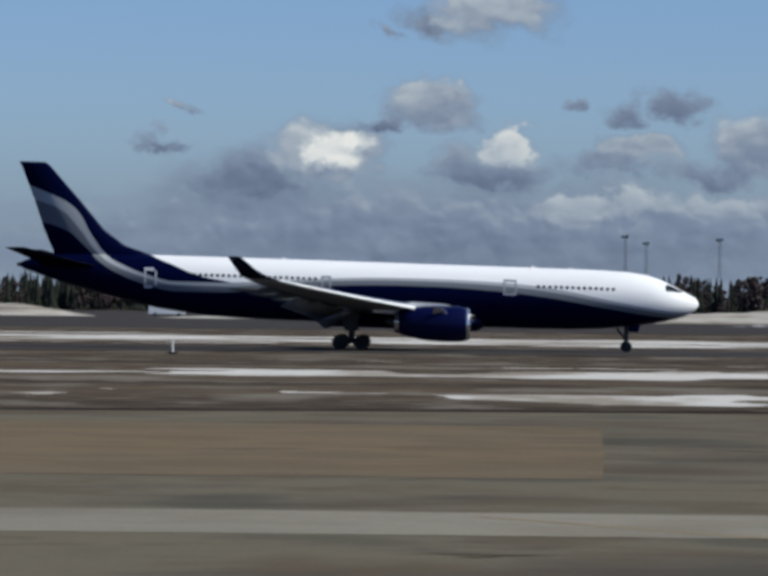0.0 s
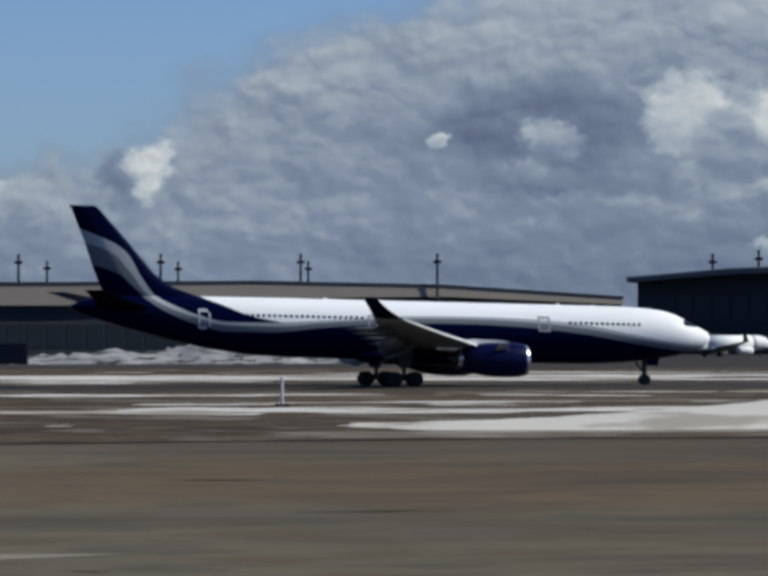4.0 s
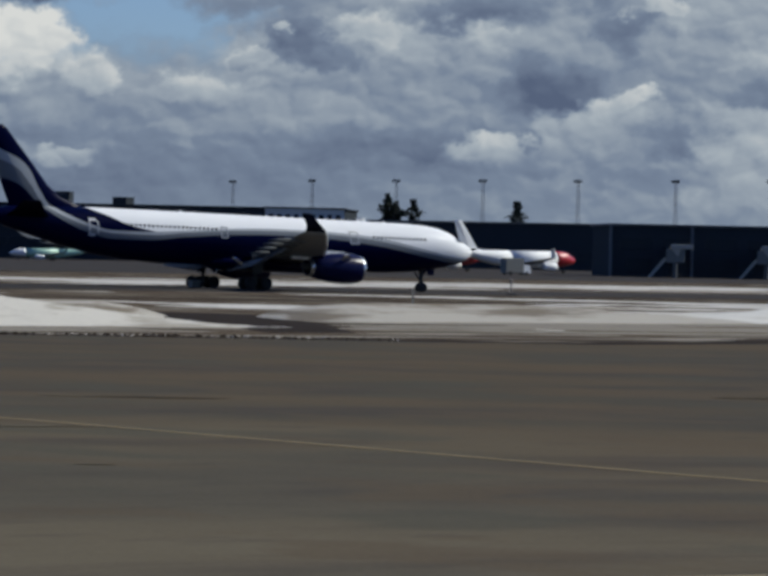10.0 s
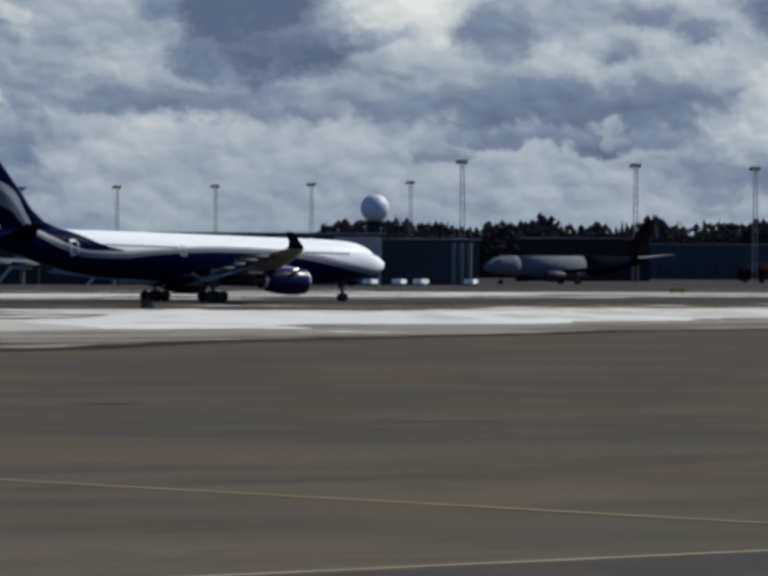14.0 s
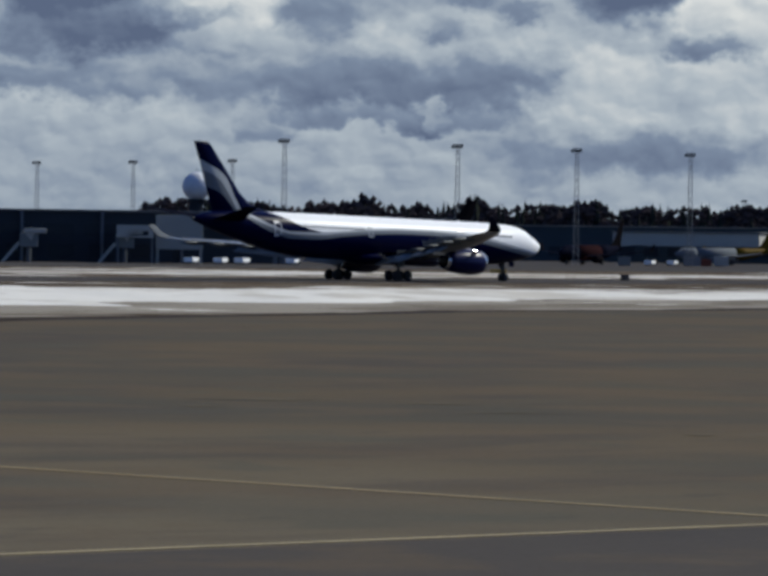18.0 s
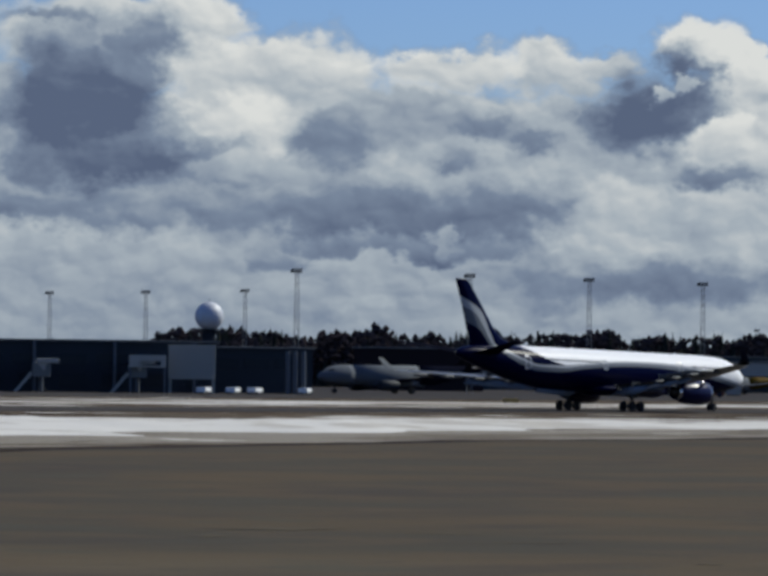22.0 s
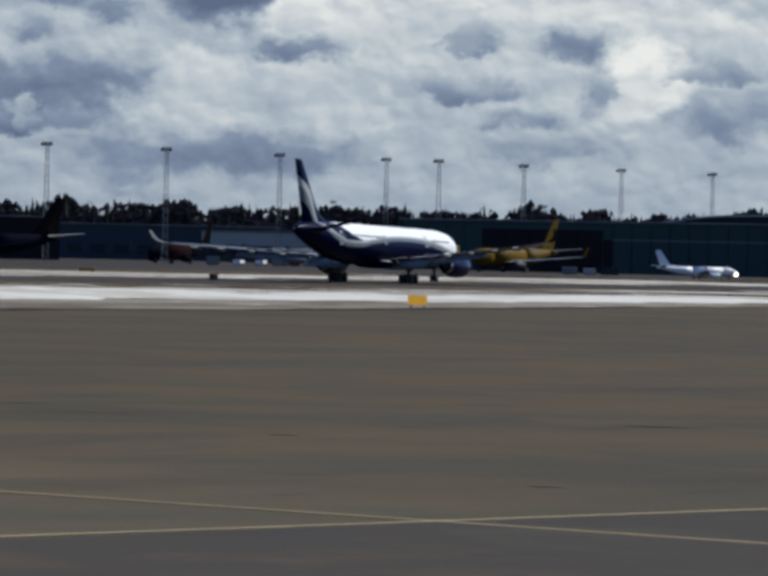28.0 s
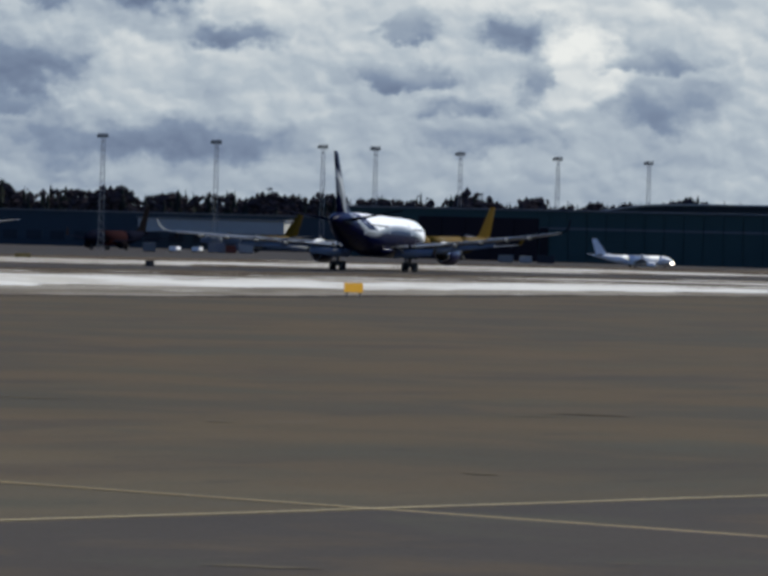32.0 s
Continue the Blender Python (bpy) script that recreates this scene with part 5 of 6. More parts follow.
def mast_things(kind, rows, group):
    body = head = lamp = spots = None
    for az, el, d in rows:
        x, y, _ = polar(az, d)
        top = rise(el, d)
        m = thing("floodlight_mast", "tall steel floodlight mast on the apron", "light mast", group, pose(x, y, 0, 0, 0, -az))
        if body is None:
            body, head = mesh_of("mast", mast_mesh(kind), M_STEEL if kind == "lattice" else M_MAST), bmesh.new()
            lamp = bmesh.new()
            if kind == "lattice":
                box(head, -1.25, 1.25, -0.6, 0.6, 28.9, 29.2)
                box(lamp, -0.24, 0.24, -0.3, 0.3, 0, 0.7)
                spots = [(-1.4, 0.0, 28.85)] + [(-0.97 + k * 0.65, -0.6, 29.2) for k in range(4)]
            else:
                rod(head, (0, 0, 27.6), (0, 0, 27.9), 0.8, 0.8, 14)
                rod(head, (0, 0, 29.0), (0, 0, 30.2), 0.42, 0.42, 10)
                box(lamp, -0.24, 0.24, -0.24, 0.24, 0, 0.9)
                spots = [(0.95 * math.cos(k * math.pi / 3), 0.95 * math.sin(k * math.pi / 3), 27.2) for k in range(6)]
            head, lamp = mesh_of("lamp_frame", head, M_DARKSTEEL), mesh_of("floodlight", lamp, M_DARKSTEEL)
        z = Matrix.Diagonal((1, 1, top / 30.0, 1))
        part("mast", body, None, m, at=z)
        frame_ = part("lamp_frame", head, None, m, at=Matrix.Translation((0, 0, top - 30.0)))
        for spot in spots:
            part("floodlight", lamp, None, frame_, at=Matrix.Translation(spot))


mast_things("lattice", ((2.89, 0.83, 1800), (4.02, 0.80, 1850), (3.14, 0.75, 1950)), "masts by the cargo area")
mast_things("pole", ((8.04, 1.0, 1450), (8.14, 1.02, 1455), (10.88, 1.02, 1450), (12.58, 1.02, 1450), (14.26, 1.02, 1450), (15.9, 1.02, 1450),
                     (9.65, 0.95, 1570), (11.22, 0.94, 1580), (12.79, 0.93, 1590), (14.35, 0.93, 1590)), "masts before the hangar")
mast_things("pole", ((19.2, 1.01, 1440), (19.75, 1.05, 1400), (20.36, 1.10, 1350), (20.96, 1.125, 1320), (21.55, 1.16, 1280), (22.22, 1.20, 1240), (22.89, 1.24, 1200),
                     (23.61, 1.295, 1150), (24.39, 1.345, 1105), (26.13, 1.17, 1270), (26.96, 1.22, 1220), (27.77, 1.26, 1180), (28.81, 1.41, 1060)), "masts before the terminal")
mast_things("lattice", ((33.46, 0.82, 1800), (34.41, 0.85, 1750), (35.42, 0.87, 1710), (36.46, 0.89, 1670), (37.60, 0.91, 1640), (38.77, 0.93, 1600), (39.91, 0.95, 1580),
                        (41.09, 0.965, 1550), (42.24, 0.99, 1500), (43.43, 1.02, 1460), (44.05, 1.275, 1165), (46.13, 1.235, 1200), (47.56, 1.20, 1240), (48.92, 1.16, 1280),
                        (50.20, 1.135, 1310), (50.83, 1.13, 1320), (51.85, 1.09, 1365), (53.02, 1.06, 1400), (54.11, 1.035, 1440), (49.57, 0.60, 2300), (52.1, 0.60, 2300)), "masts along the west pier")


# ---- buildings ----
M_HALL = material("brown_black_cladding", (0.024, 0.018, 0.019), 0.8, grain=0.4, scale=0.1, spec=0.05)
M_SLATE = material("slate_blue_cladding", (0.045, 0.058, 0.064), 0.8, grain=0.35, scale=0.1, spec=0.0)
# annex panels; on the terminal's roof edge it paints sunlight
M_PALEWALL_SUNEDGE = material("pale_panel_and_sunlit_edge", (0.62, 0.60, 0.55), 0.7, grain=0.2, scale=0.2, spec=0.1)
M_DARKROOF = material("dark_green_roofing", (0.030, 0.034, 0.033), 0.8, grain=0.4, scale=0.1, spec=0.0)
M_GATE = material("pale_gate_panel", (0.27, 0.265, 0.235), 0.7, grain=0.25, scale=0.3)


def along(p1, p2):
    """The frame of a front that runs from p1 to p2 (bearing, distance): x along it, y away from the eye."""
    a, b = polar(*p1), polar(*p2)
    d = b - a
    return a, d.length, Matrix.Translation(a) @ Matrix.Rotation(math.atan2(d.y, d.x), 4, "Z")


def block(name, p1, p2, z, deep, wall_mat, label, bands=(), roof=M_ROOF, posts=0.0, lip=0.6, base=0.0):
    """A building with glazed storeys set into its front, posts and a roof slab."""
    a, length, m = along(p1, p2)
    top = thing(name, label, "building", at=m)
    b = bmesh.new()
    box(b, 0, length, 0.0, deep, base, z)
    part("wall", b, wall_mat, top)
    b = bmesh.new()
    box(b, -lip, length + lip, -lip, deep + lip, z, z + 0.5, 0.1)
    part("roof", b, roof, top)
    for z0, z1, wide, gap in bands:
        x = gap
        b = bmesh.new()
        box(b, 0, wide, -0.10, 0.05, z0, z1, 0.04)
        shared = mesh_of("window", b, M_GLASS)
        while x + wide < length:
            part("window", shared, None, top, at=Matrix.Translation((x, 0, 0)))
            x += wide + gap
    if posts:
        b = bmesh.new()
        box(b, -0.3, 0.3, -1.0, -0.4, 0, z)
        shared = mesh_of("post", b, M_STEEL)
        x = 0.0
        while x <= length:
            part("post", shared, None, top, at=Matrix.Translation((x, 0, 0)))
            x += posts
    return top


def vault(name, p1, p2, profile, deep, label, band_mat, wall_z, lip, edge=M_BEIGE):
    """A long hall whose roof edge follows a profile (share of the length, height of the edge, depth of the fascia)."""
    a, length, m = along(p1, p2)
    top = thing(name, label, "building", at=m)
    n = 40
    us = [i / n for i in range(n + 1)]
    hi = [(u, lerp([(r[0], r[1]) for r in profile], u)) for u in us]
    lo = [(u, lerp([(r[0], r[1] - r[2]) for r in profile], u)) for u in us]
    b = bmesh.new()
    loft(b, [[(u * length, -lip, z0), (u * length, -lip + 0.3, z1), (u * length, deep, z1 - 2.0), (u * length, deep, min(z0, z1 - 2.5))] for (u, z1), (_, z0) in zip(hi, lo)])
    part("roof", b, band_mat, top, "long curved roof")
    b = bmesh.new()
    loft(b, [[(u * length, -lip - 0.15, z1 - 0.35), (u * length, -lip - 0.15, z1 + 0.12), (u * length, -lip + 0.4, z1 + 0.12), (u * length, -lip + 0.4, z1 - 0.35)] for u, z1 in hi])
    part("roof_edge", b, edge, top)
    b = bmesh.new()
    loft(b, [[(u * length, 0, 0), (u * length, 0, z0 - 0.01), (u * length, deep - 0.5, z0 - 3.2), (u * length, deep - 0.5, 0)] for u, z0 in lo])
    part("wall", b, M_WALL, top)
    b = bmesh.new()
    box(b, 0, 5.4, -0.12, 0.05, wall_z[0], wall_z[1], 0.05)
    shared = mesh_of("window", b, M_GLASS)
    x = 1.0
    while x < length - 6:
        if lerp(lo, x / length) > wall_z[1]:
            part("window", shared, None, top, at=Matrix.Translation((x, 0, 0)))
        x += 6.2
    return top


vault("hangar", (9.0, 1390), (18.1, 1480), ((0, 14.5, 2.0), (0.006, 17.6, 4.0), (0.014, 19.6, 5.4), (0.026, 20.8, 6.2), (0.05, 21.2, 6.6), (0.25, 21.4, 6.8), (0.5, 22.0, 5.2), (0.75, 21.0, 3.6), (1, 17.5, 2.4)), 24, "long low hall with a bronze curved roof", M_BRONZE, (2.0, 9.0), 2.0, M_DARKSTEEL)
vault("pier_hall", (18.3, 1390), (22.7, 1330), ((0, 22.3, 1.4), (0.3, 24.6, 1.6), (0.62, 25.3, 1.8), (0.85, 24.0, 1.8), (1, 22.6, 1.6)), 16, "glazed terminal pier with a thin curved roof", M_ROOF, (9.5, 17.0), 6.0)
# the pale edge strip stands in for sun on top of the roof
vault("terminal_hall", (22.4, 1360), (27.62, 1330), ((0, 25.2, 1.4), (0.36, 27.0, 2.4), (0.66, 22.6, 2.9), (0.9, 18.8, 1.6), (1, 17.6, 0.5)), 26, "terminal hall with a sweeping timber roof", M_TIMBER, (8.0, 14.0), 9.0, M_PALEWALL_SUNEDGE)
block("terminal_wing", (24.0, 1250), (29.0, 1240), 9.5, 50, M_WALL, "low dark terminal wing", ((5.2, 8.3, 4.2, 0.8), (1.2, 4.0, 4.2, 1.9)), posts=15.0)
block("office_block", (28.5, 1480), (34.8, 1460), 16.8, 60, M_WALL, "long dark office block", roof=M_WALL, bands=((12.2, 14.4, 5.0, 0.9), (8.4, 10.6, 5.0, 0.9), (4.2, 6.6, 5.0, 0.9)))
block("roof_plant", (30.77, 1490), (31.50, 1488), 20.6, 14, M_WALL, "dark plant room on the roof", (), roof=M_WALL, lip=0.15, base=17.3)
block("roof_plant", (32.02, 1490), (32.18, 1488), 19.2, 6, M_WALL, "small plant room on the roof", (), roof=M_WALL, lip=0.1, base=17.3)
block("annex", (33.8, 1420), (34.82, 1420), 11.6, 30, M_GREYBOX, "grey lower storeys of the office annex", ((7.0, 9.0, 1.5, 1.0),), roof=M_WALL, lip=0.1)
block("upper_storey", (33.85, 1421), (34.8, 1421), 16.6, 28, M_PALEWALL_SUNEDGE, "pale panelled upper storeys of the office annex", ((13.6, 15.0, 1.5, 1.0),), base=12.1)
block("service_hall", (35.1, 1400), (38.4, 1380), 13.2, 60, M_WALL, "low dark service hall", ((2.0, 5.2, 6.0, 1.6),))
block("west_pier", (38.0, 1052), (43.1, 1066), 11.2, 40, M_WALL, "long dark pier with gate rooms", ((6.0, 8.6, 7.2, 2.2), (1.0, 4.2, 6.0, 3.4)), posts=18.0)
block("dark_hall", (44.75, 1400), (46.3, 1400), 12.3, 50, M_HALL, "brown-black hall behind the parked jets", ())
block("pier_end", (43.0, 1085), (44.25, 1096), 10.2, 40, M_WALL, "dark end of the pier", ((5.6, 8.0, 6.0, 1.5),))
block("cargo_hall", (46.0, 1600), (50.5, 1580), 11.5, 50, M_SLATE, "low slate-blue cargo terminal building", ((2.0, 5.0, 5.0, 3.0),))
block("cargo_office", (48.0, 1560), (49.75, 1550), 9.8, 12, M_BEIGE, "pale front of the cargo building", (), base=5.5)
vault("far_hangar", (53.4, 1420), (58.0, 1400), ((0, 14.4, 3.0), (0.08, 16.0, 4.0), (0.16, 17.2, 5.0), (0.3, 17.6, 5.0), (1, 17.9, 5.0)), 60, "dark hangar with a low rounded roof", M_DARKROOF, (4.0, 9.0), 1.0)
teal = block("teal_hangar", (50.4, 1300), (57.5, 1200), 13.3, 70, M_TEAL, "wide hangar with teal cladding and dark doors", (), posts=0)
b = bmesh.new()
box(b, 0, 7.6, -0.35, 0.1, 0.05, 11.4, 0.05)
shared = mesh_of("door_leaf", b, M_HALL)
for k in range(5):
    part("door_leaf", shared, None, teal, "tall dark hangar door leaf", at=Matrix.Translation((27.0 + 7.8 * k, 0, 0)))
b = bmesh.new()
box(b, -0.12, 0.12, -0.3, 0.05, 0.05, 12.9)
shared = mesh_of("cladding_rib", b, M_TEAL)
for k in range(26):
    if not 26 < 3 + k * 6.0 < 67:
        part("cladding_rib", shared, None, teal, at=Matrix.Translation((3 + k * 6.0, 0, 0)))
b = bmesh.new()
box(b, 66.0, 152.0, -0.25, 0.02, 8.6, 9.1)
part("cladding_band", b, M_ROOF, teal, "thin grey band on the cladding")
b = bmesh.new()
box(b, 66.5, 69.0, -0.6, 0.02, 0.05, 9.0)
part("side_door", b, M_HALL, teal)


def tower():
    x, y, _ = polar(26.5, 1707)
    top = thing("control_tower", "tall dark airport control tower with a ledged cabin", "control tower", at=pose(x, y, 0, 0, 0, -26.5))
    n = 16
    b = bmesh.new()
    loft(b, [[(r * math.cos(2 * math.pi * i / n), r * math.sin(2 * math.pi * i / n), z) for i in range(n)] for z, r in ((0, 4.9), (40, 4.5), (73.5, 4.35))])
    part("shaft", b, M_CONCRETE, top)
    b = bmesh.new()
    loft(b, [[(r * math.cos(2 * math.pi * i / n), r * math.sin(2 * math.pi * i / n), z) for i in range(n)] for z, r in ((73.5, 5.0), (75, 6.4), (81, 6.7), (81.4, 7.0))])
    part("service_floor", b, M_DARKSTEEL, top)
    b = bmesh.new()
    rod(b, (0, 0, 81.4), (0, 0, 82.6), 8.0, 8.0, 20)
    part("gallery", b, M_BEIGE, top, "pale gallery ring")
    b = bmesh.new()
    loft(b, [[(r * math.cos(2 * math.pi * i / n), r * math.sin(2 * math.pi * i / n), z) for i in range(n)] for z, r in ((82.6, 6.4), (88.0, 7.5))])
    part("cab", b, M_GLASS, top, "glazed control cab")
    b = bmesh.new()
    rod(b, (0, 0, 88), (0, 0, 89.4), 7.9, 7.2, 20)
    part("cab_roof", b, M_DARKSTEEL, top)
    b = bmesh.new()
    box(b, 6.0, 10.4, -2, 2, 76, 79.5, 0.3)
    part("balcony", b, M_DARKSTEEL, top)
    b = bmesh.new()
    rod(b, (1.5, 0, 89.4), (1.5, 0, 97), 0.18, 0.06)
    part("aerial", b, M_STEEL, top)


tower()


def radar():
    x, y, _ = polar(43.0, 1500)
    top = thing("radar_dome", "white radar dome on a dark column", "radar", at=pose(x, y, 0))
    b = bmesh.new()
    rod(b, (0, 0, 0), (0, 0, 18.2), 2.6, 2.1, 16)
    part("column", b, M_CONCRETE, top)
    b = bmesh.new()
    rod(b, (0, 0, 17.6), (0, 0, 18.4), 3.0, 3.2, 18)
    part("collar", b, M_DARKSTEEL, top)
    b = bmesh.new()
    bmesh.ops.create_icosphere(b, subdivisions=3, radius=4.55, matrix=Matrix.Translation((0, 0, 22.4)))
    part("dome", b, M_DOME, top, "white panelled dome")
    b = bmesh.new()
    rod(b, (0, 0, 26.9), (0, 0, 28.2), 0.08)
    part("lightning_rod", b, M_STEEL, top)


radar()


# ---- trees ----
class Heap:
    """Vertices and faces of one large mesh."""

    def __init__(self):
        self.verts, self.faces = [], []

    def add(self, verts, faces):
        n = len(self.verts)
        self.verts += verts
        self.faces += [[n + i for i in f] for f in faces]

    def trunk(self, x, y, h, r):
        self.add([(x - r, y - r, 0), (x + r, y - r, 0), (x, y + r, 0), (x, y, h)], ((0, 1, 3), (1, 2, 3), (2, 0, 3)))


def spruce(b, x, y, h, rng):
    b.trunk(x, y, h * 0.9, 0.16)
    r = h * rng.uniform(0.15, 0.23)
    tiers = 6
    for k in range(tiers):
        z = h * (0.08 + 0.84 * k / tiers)
        rr = r * (1 - k / tiers) ** 0.85 * rng.uniform(0.75, 1.2)
        n = 6
        pts = [(x + rng.uniform(-0.2, 0.2), y, z + h * 0.22)]
        for i in range(n):
            a = 2 * math.pi * (i + rng.random() * 0.5) / n
            q = rr * rng.uniform(0.65, 1.15)
            pts.append((x + q * math.cos(a), y + q * math.sin(a), z - rng.random() * 0.06 * h))
        b.add(pts, [(1 + i, 1 + (i + 1) % n, 0) for i in range(n)])


def bare_crown(b, x, y, h, rng):
    b.trunk(x, y, h * 0.75, 0.2)
    for k in range(34):
        a, q = rng.uniform(0, 6.283), rng.random() ** 0.5 * h * 0.22
        z = h * rng.uniform(0.22, 0.93)
        q *= math.sqrt(max(0.06, 1 - (2 * z / h - 1.15) ** 2))
        c = (x + q * math.cos(a), y + q * math.sin(a), z)
        s = h * (rng.uniform(0.05, 0.09) if k < 22 else rng.uniform(0.02, 0.045))
        pts = [tuple(c[i] + d[i] * s * rng.uniform(0.7, 1.25) for i in range(3)) for d in ((1, 0, 0), (0, 1, 0), (-1, 0, 0), (0, -1, 0), (0, 0, 1), (0, 0, -1))]
        b.add(pts, ((0, 1, 4), (1, 2, 4), (2, 3, 4), (3, 0, 4), (1, 0, 5), (2, 1, 5), (3, 2, 5), (0, 3, 5)))


def forest(name, az0, az1, d0, d1, count, low, high, seed, leafless=0.3):
    rng = random.Random(seed)
    conifers, bare = Heap(), Heap()
    for _ in range(count):
        az, d = rng.uniform(az0, az1), rng.uniform(d0, d1)
        x, y, _z = polar(az, d)
        swell = noise.noise((az * 2.3, seed, 0)) + 0.5 * noise.noise((az * 6.1, seed, 4))
        h = (low + (high - low) * (0.5 + 0.6 * swell)) * rng.uniform(0.5, 1.22)
        if rng.random() < leafless + 0.5 * noise.noise((az * 1.1, 9, seed)):
            bare_crown(bare, x, y, h, rng)
        else:
            spruce(conifers, x, y, h, rng)
    for b, mat, word in ((conifers, M_SPRUCE, "spruce"), (bare, M_TWIGS, "bare birch")):
        data = bpy.data.meshes.new(name)
        data.from_pydata(b.verts, [], b.faces)
        data.materials.append(mat)
        tagged(new(name, data), "dark distant " + word + " wood behind the airfield", "trees", kind="stuff")


forest("far_wood", -14, 9, 1750, 1950, 2600, 11.5, 15.5, 1)
forest("far_wood", 28, 42, 1850, 2000, 1100, 8, 15, 2)
forest("far_wood", 38, 42.4, 1750, 1850, 700, 9, 14, 5, 0.4)
forest("far_wood", 42.4, 58, 1720, 1850, 4000, 13.5, 22, 3, 0.5)


def lone_tree(az, d, el):
    x, y, _ = polar(az, d)
    h = rise(el, d)
    rng = random.Random(int(az * 100))
    top = thing("tree", "dark lone spruce by the service hall", "tree", "trees by the service hall", pose(x, y, 0))
    b = bmesh.new()
    rod(b, (0, 0, 0), (0, 0, h * 0.95), 0.4, 0.05, 8)
    part("trunk", b, M_BARK, top)
    b = bmesh.new()
    for k in range(760):
        u = rng.random() ** 0.8
        z = h * (0.18 + 0.82 * u)
        r = h * 0.33 * (1 - u) ** 0.6 * (0.7 + 0.5 * math.sin(u * 21 + az)) + 0.25
        a = rng.uniform(0, 6.283)
        q = r * rng.uniform(0.2, 1.0)
        s = rng.uniform(0.35, 1.0)
        c = Vector((q * math.cos(a), q * math.sin(a), z))
        v = [b.verts.new(c + Vector((rng.uniform(-s, s), rng.uniform(-s, s), rng.uniform(-s, s)))) for _ in range(4)]
        for f in ((0, 1, 2), (0, 2, 3), (0, 3, 1), (1, 2, 3)):
            b.faces.new([v[i] for i in f])
    part("crown", b, M_SPRUCE, top)


for az, el in ((35.32, 0.68), (35.42, 0.60), (35.63, 0.62), (36.87, 0.62)):
    lone_tree(az, 1500, el)


# ---- airfield furniture ----
M_DEEPRED = material("deep_red_plastic", (0.13, 0.006, 0.011), 0.6, grain=0.25, spec=0.1)
M_PALEGREY = material("pale_grey_plastic", (0.25, 0.26, 0.28), 0.6, grain=0.25, spec=0.1)


def barrier(x, y, turn, n=5):
    top = thing("barrier_row", "row of red and white plastic barriers on the grass", "barrier", at=pose(x, y, 0, 0, 0, turn))
    for k in range(n):
        b = bmesh.new()
        prof = ((-0.55, 0.0), (0.55, 0.0), (0.42, 0.6), (0.30, 1.1), (0.28, 2.4 - 0.12 * (k % 2)), (-0.28, 2.4 - 0.12 * (k % 2)), (-0.30, 1.1), (-0.42, 0.6))
        loft(b, [[(k * 2.02 + e, py, pz) for py, pz in prof] for e in (0.14, 1.88)])
        part("barrier", b, M_DEEPRED if k % 2 == 0 else M_PALEGREY, top)
        for e in (0.4, 1.6):
            b = bmesh.new()
            rod(b, (k * 2.02 + e, 0, 2.4), (k * 2.02 + e, 0, 2.62), 0.09)
            part("lifting_lug", b, M_STEEL, top)
    b = bmesh.new()
    rod(b, (10.2, 0, 0), (10.2, 0, 3.1), 0.09)
    rod(b, (9.4, 0, 3.1), (10.2, 0, 3.1), 0.09)
    rod(b, (9.4, 0, 2.5), (9.4, 0, 3.1), 0.09)
    part("bent_rail", b, M_GREYBOX, top, "pale bent tube")


barrier(218.4, 433, 4)
b = bmesh.new()
rod(b, (-0.35, 0, 0.72), (0.35, 0, 0.72), 0.72, sides=16)
solid("cable_drum", b, M_BLACK, "dark drum standing beside the barriers", "drum", at=pose(217.3, 433, 0, 0, 0, 80))


def post(name, x, y, h, label, mat=M_STEEL, head=None):
    top = thing(name, label, "post", at=pose(x, y, 0))
    b = bmesh.new()
    rod(b, (0, 0, 0), (0, 0, h), 0.09, 0.07, 8)
    part("pole", b, mat, top)
    if head:
        b = bmesh.new()
        box(b, -head, head, -head * 0.6, head * 0.6, h - head * 1.2, h + head * 0.6, 0.05)
        part("head", b, mat, top)
    b = bmesh.new()
    f = 1.15 if h > 4 else 0.4
    box(b, -f, f, -f, f, 0, 0.16, 0.04)
    part("footing", b, M_CONCRETE, top)


post("light_post", 52, 325, 5.2, "thin approach light post on a footing", M_STEEL, 0.28)
post("edge_marker", 78, 312, 1.9, "short white marker post", M_WHITE, 0.16)


def sign(x, y, turn, wide, high, mat, label, name="guidance_sign"):
    top = thing(name, label, "sign", at=pose(x, y, 0, 0, 0, turn))
    b = bmesh.new()
    box(b, -wide / 2, wide / 2, -0.18, 0.18, 0.35, 0.35 + high, 0.06)
    part("panel", b, mat, top)
    for k in (-0.35, 0.35):
        b = bmesh.new()
        rod(b, (k * wide, 0, 0), (k * wide, 0, 0.4), 0.07)
        part("leg", b, M_STEEL, top)


sign(291, 239, -50, 1.5, 0.75, M_SIGNLIT, "small lit yellow guidance sign at the apron edge")


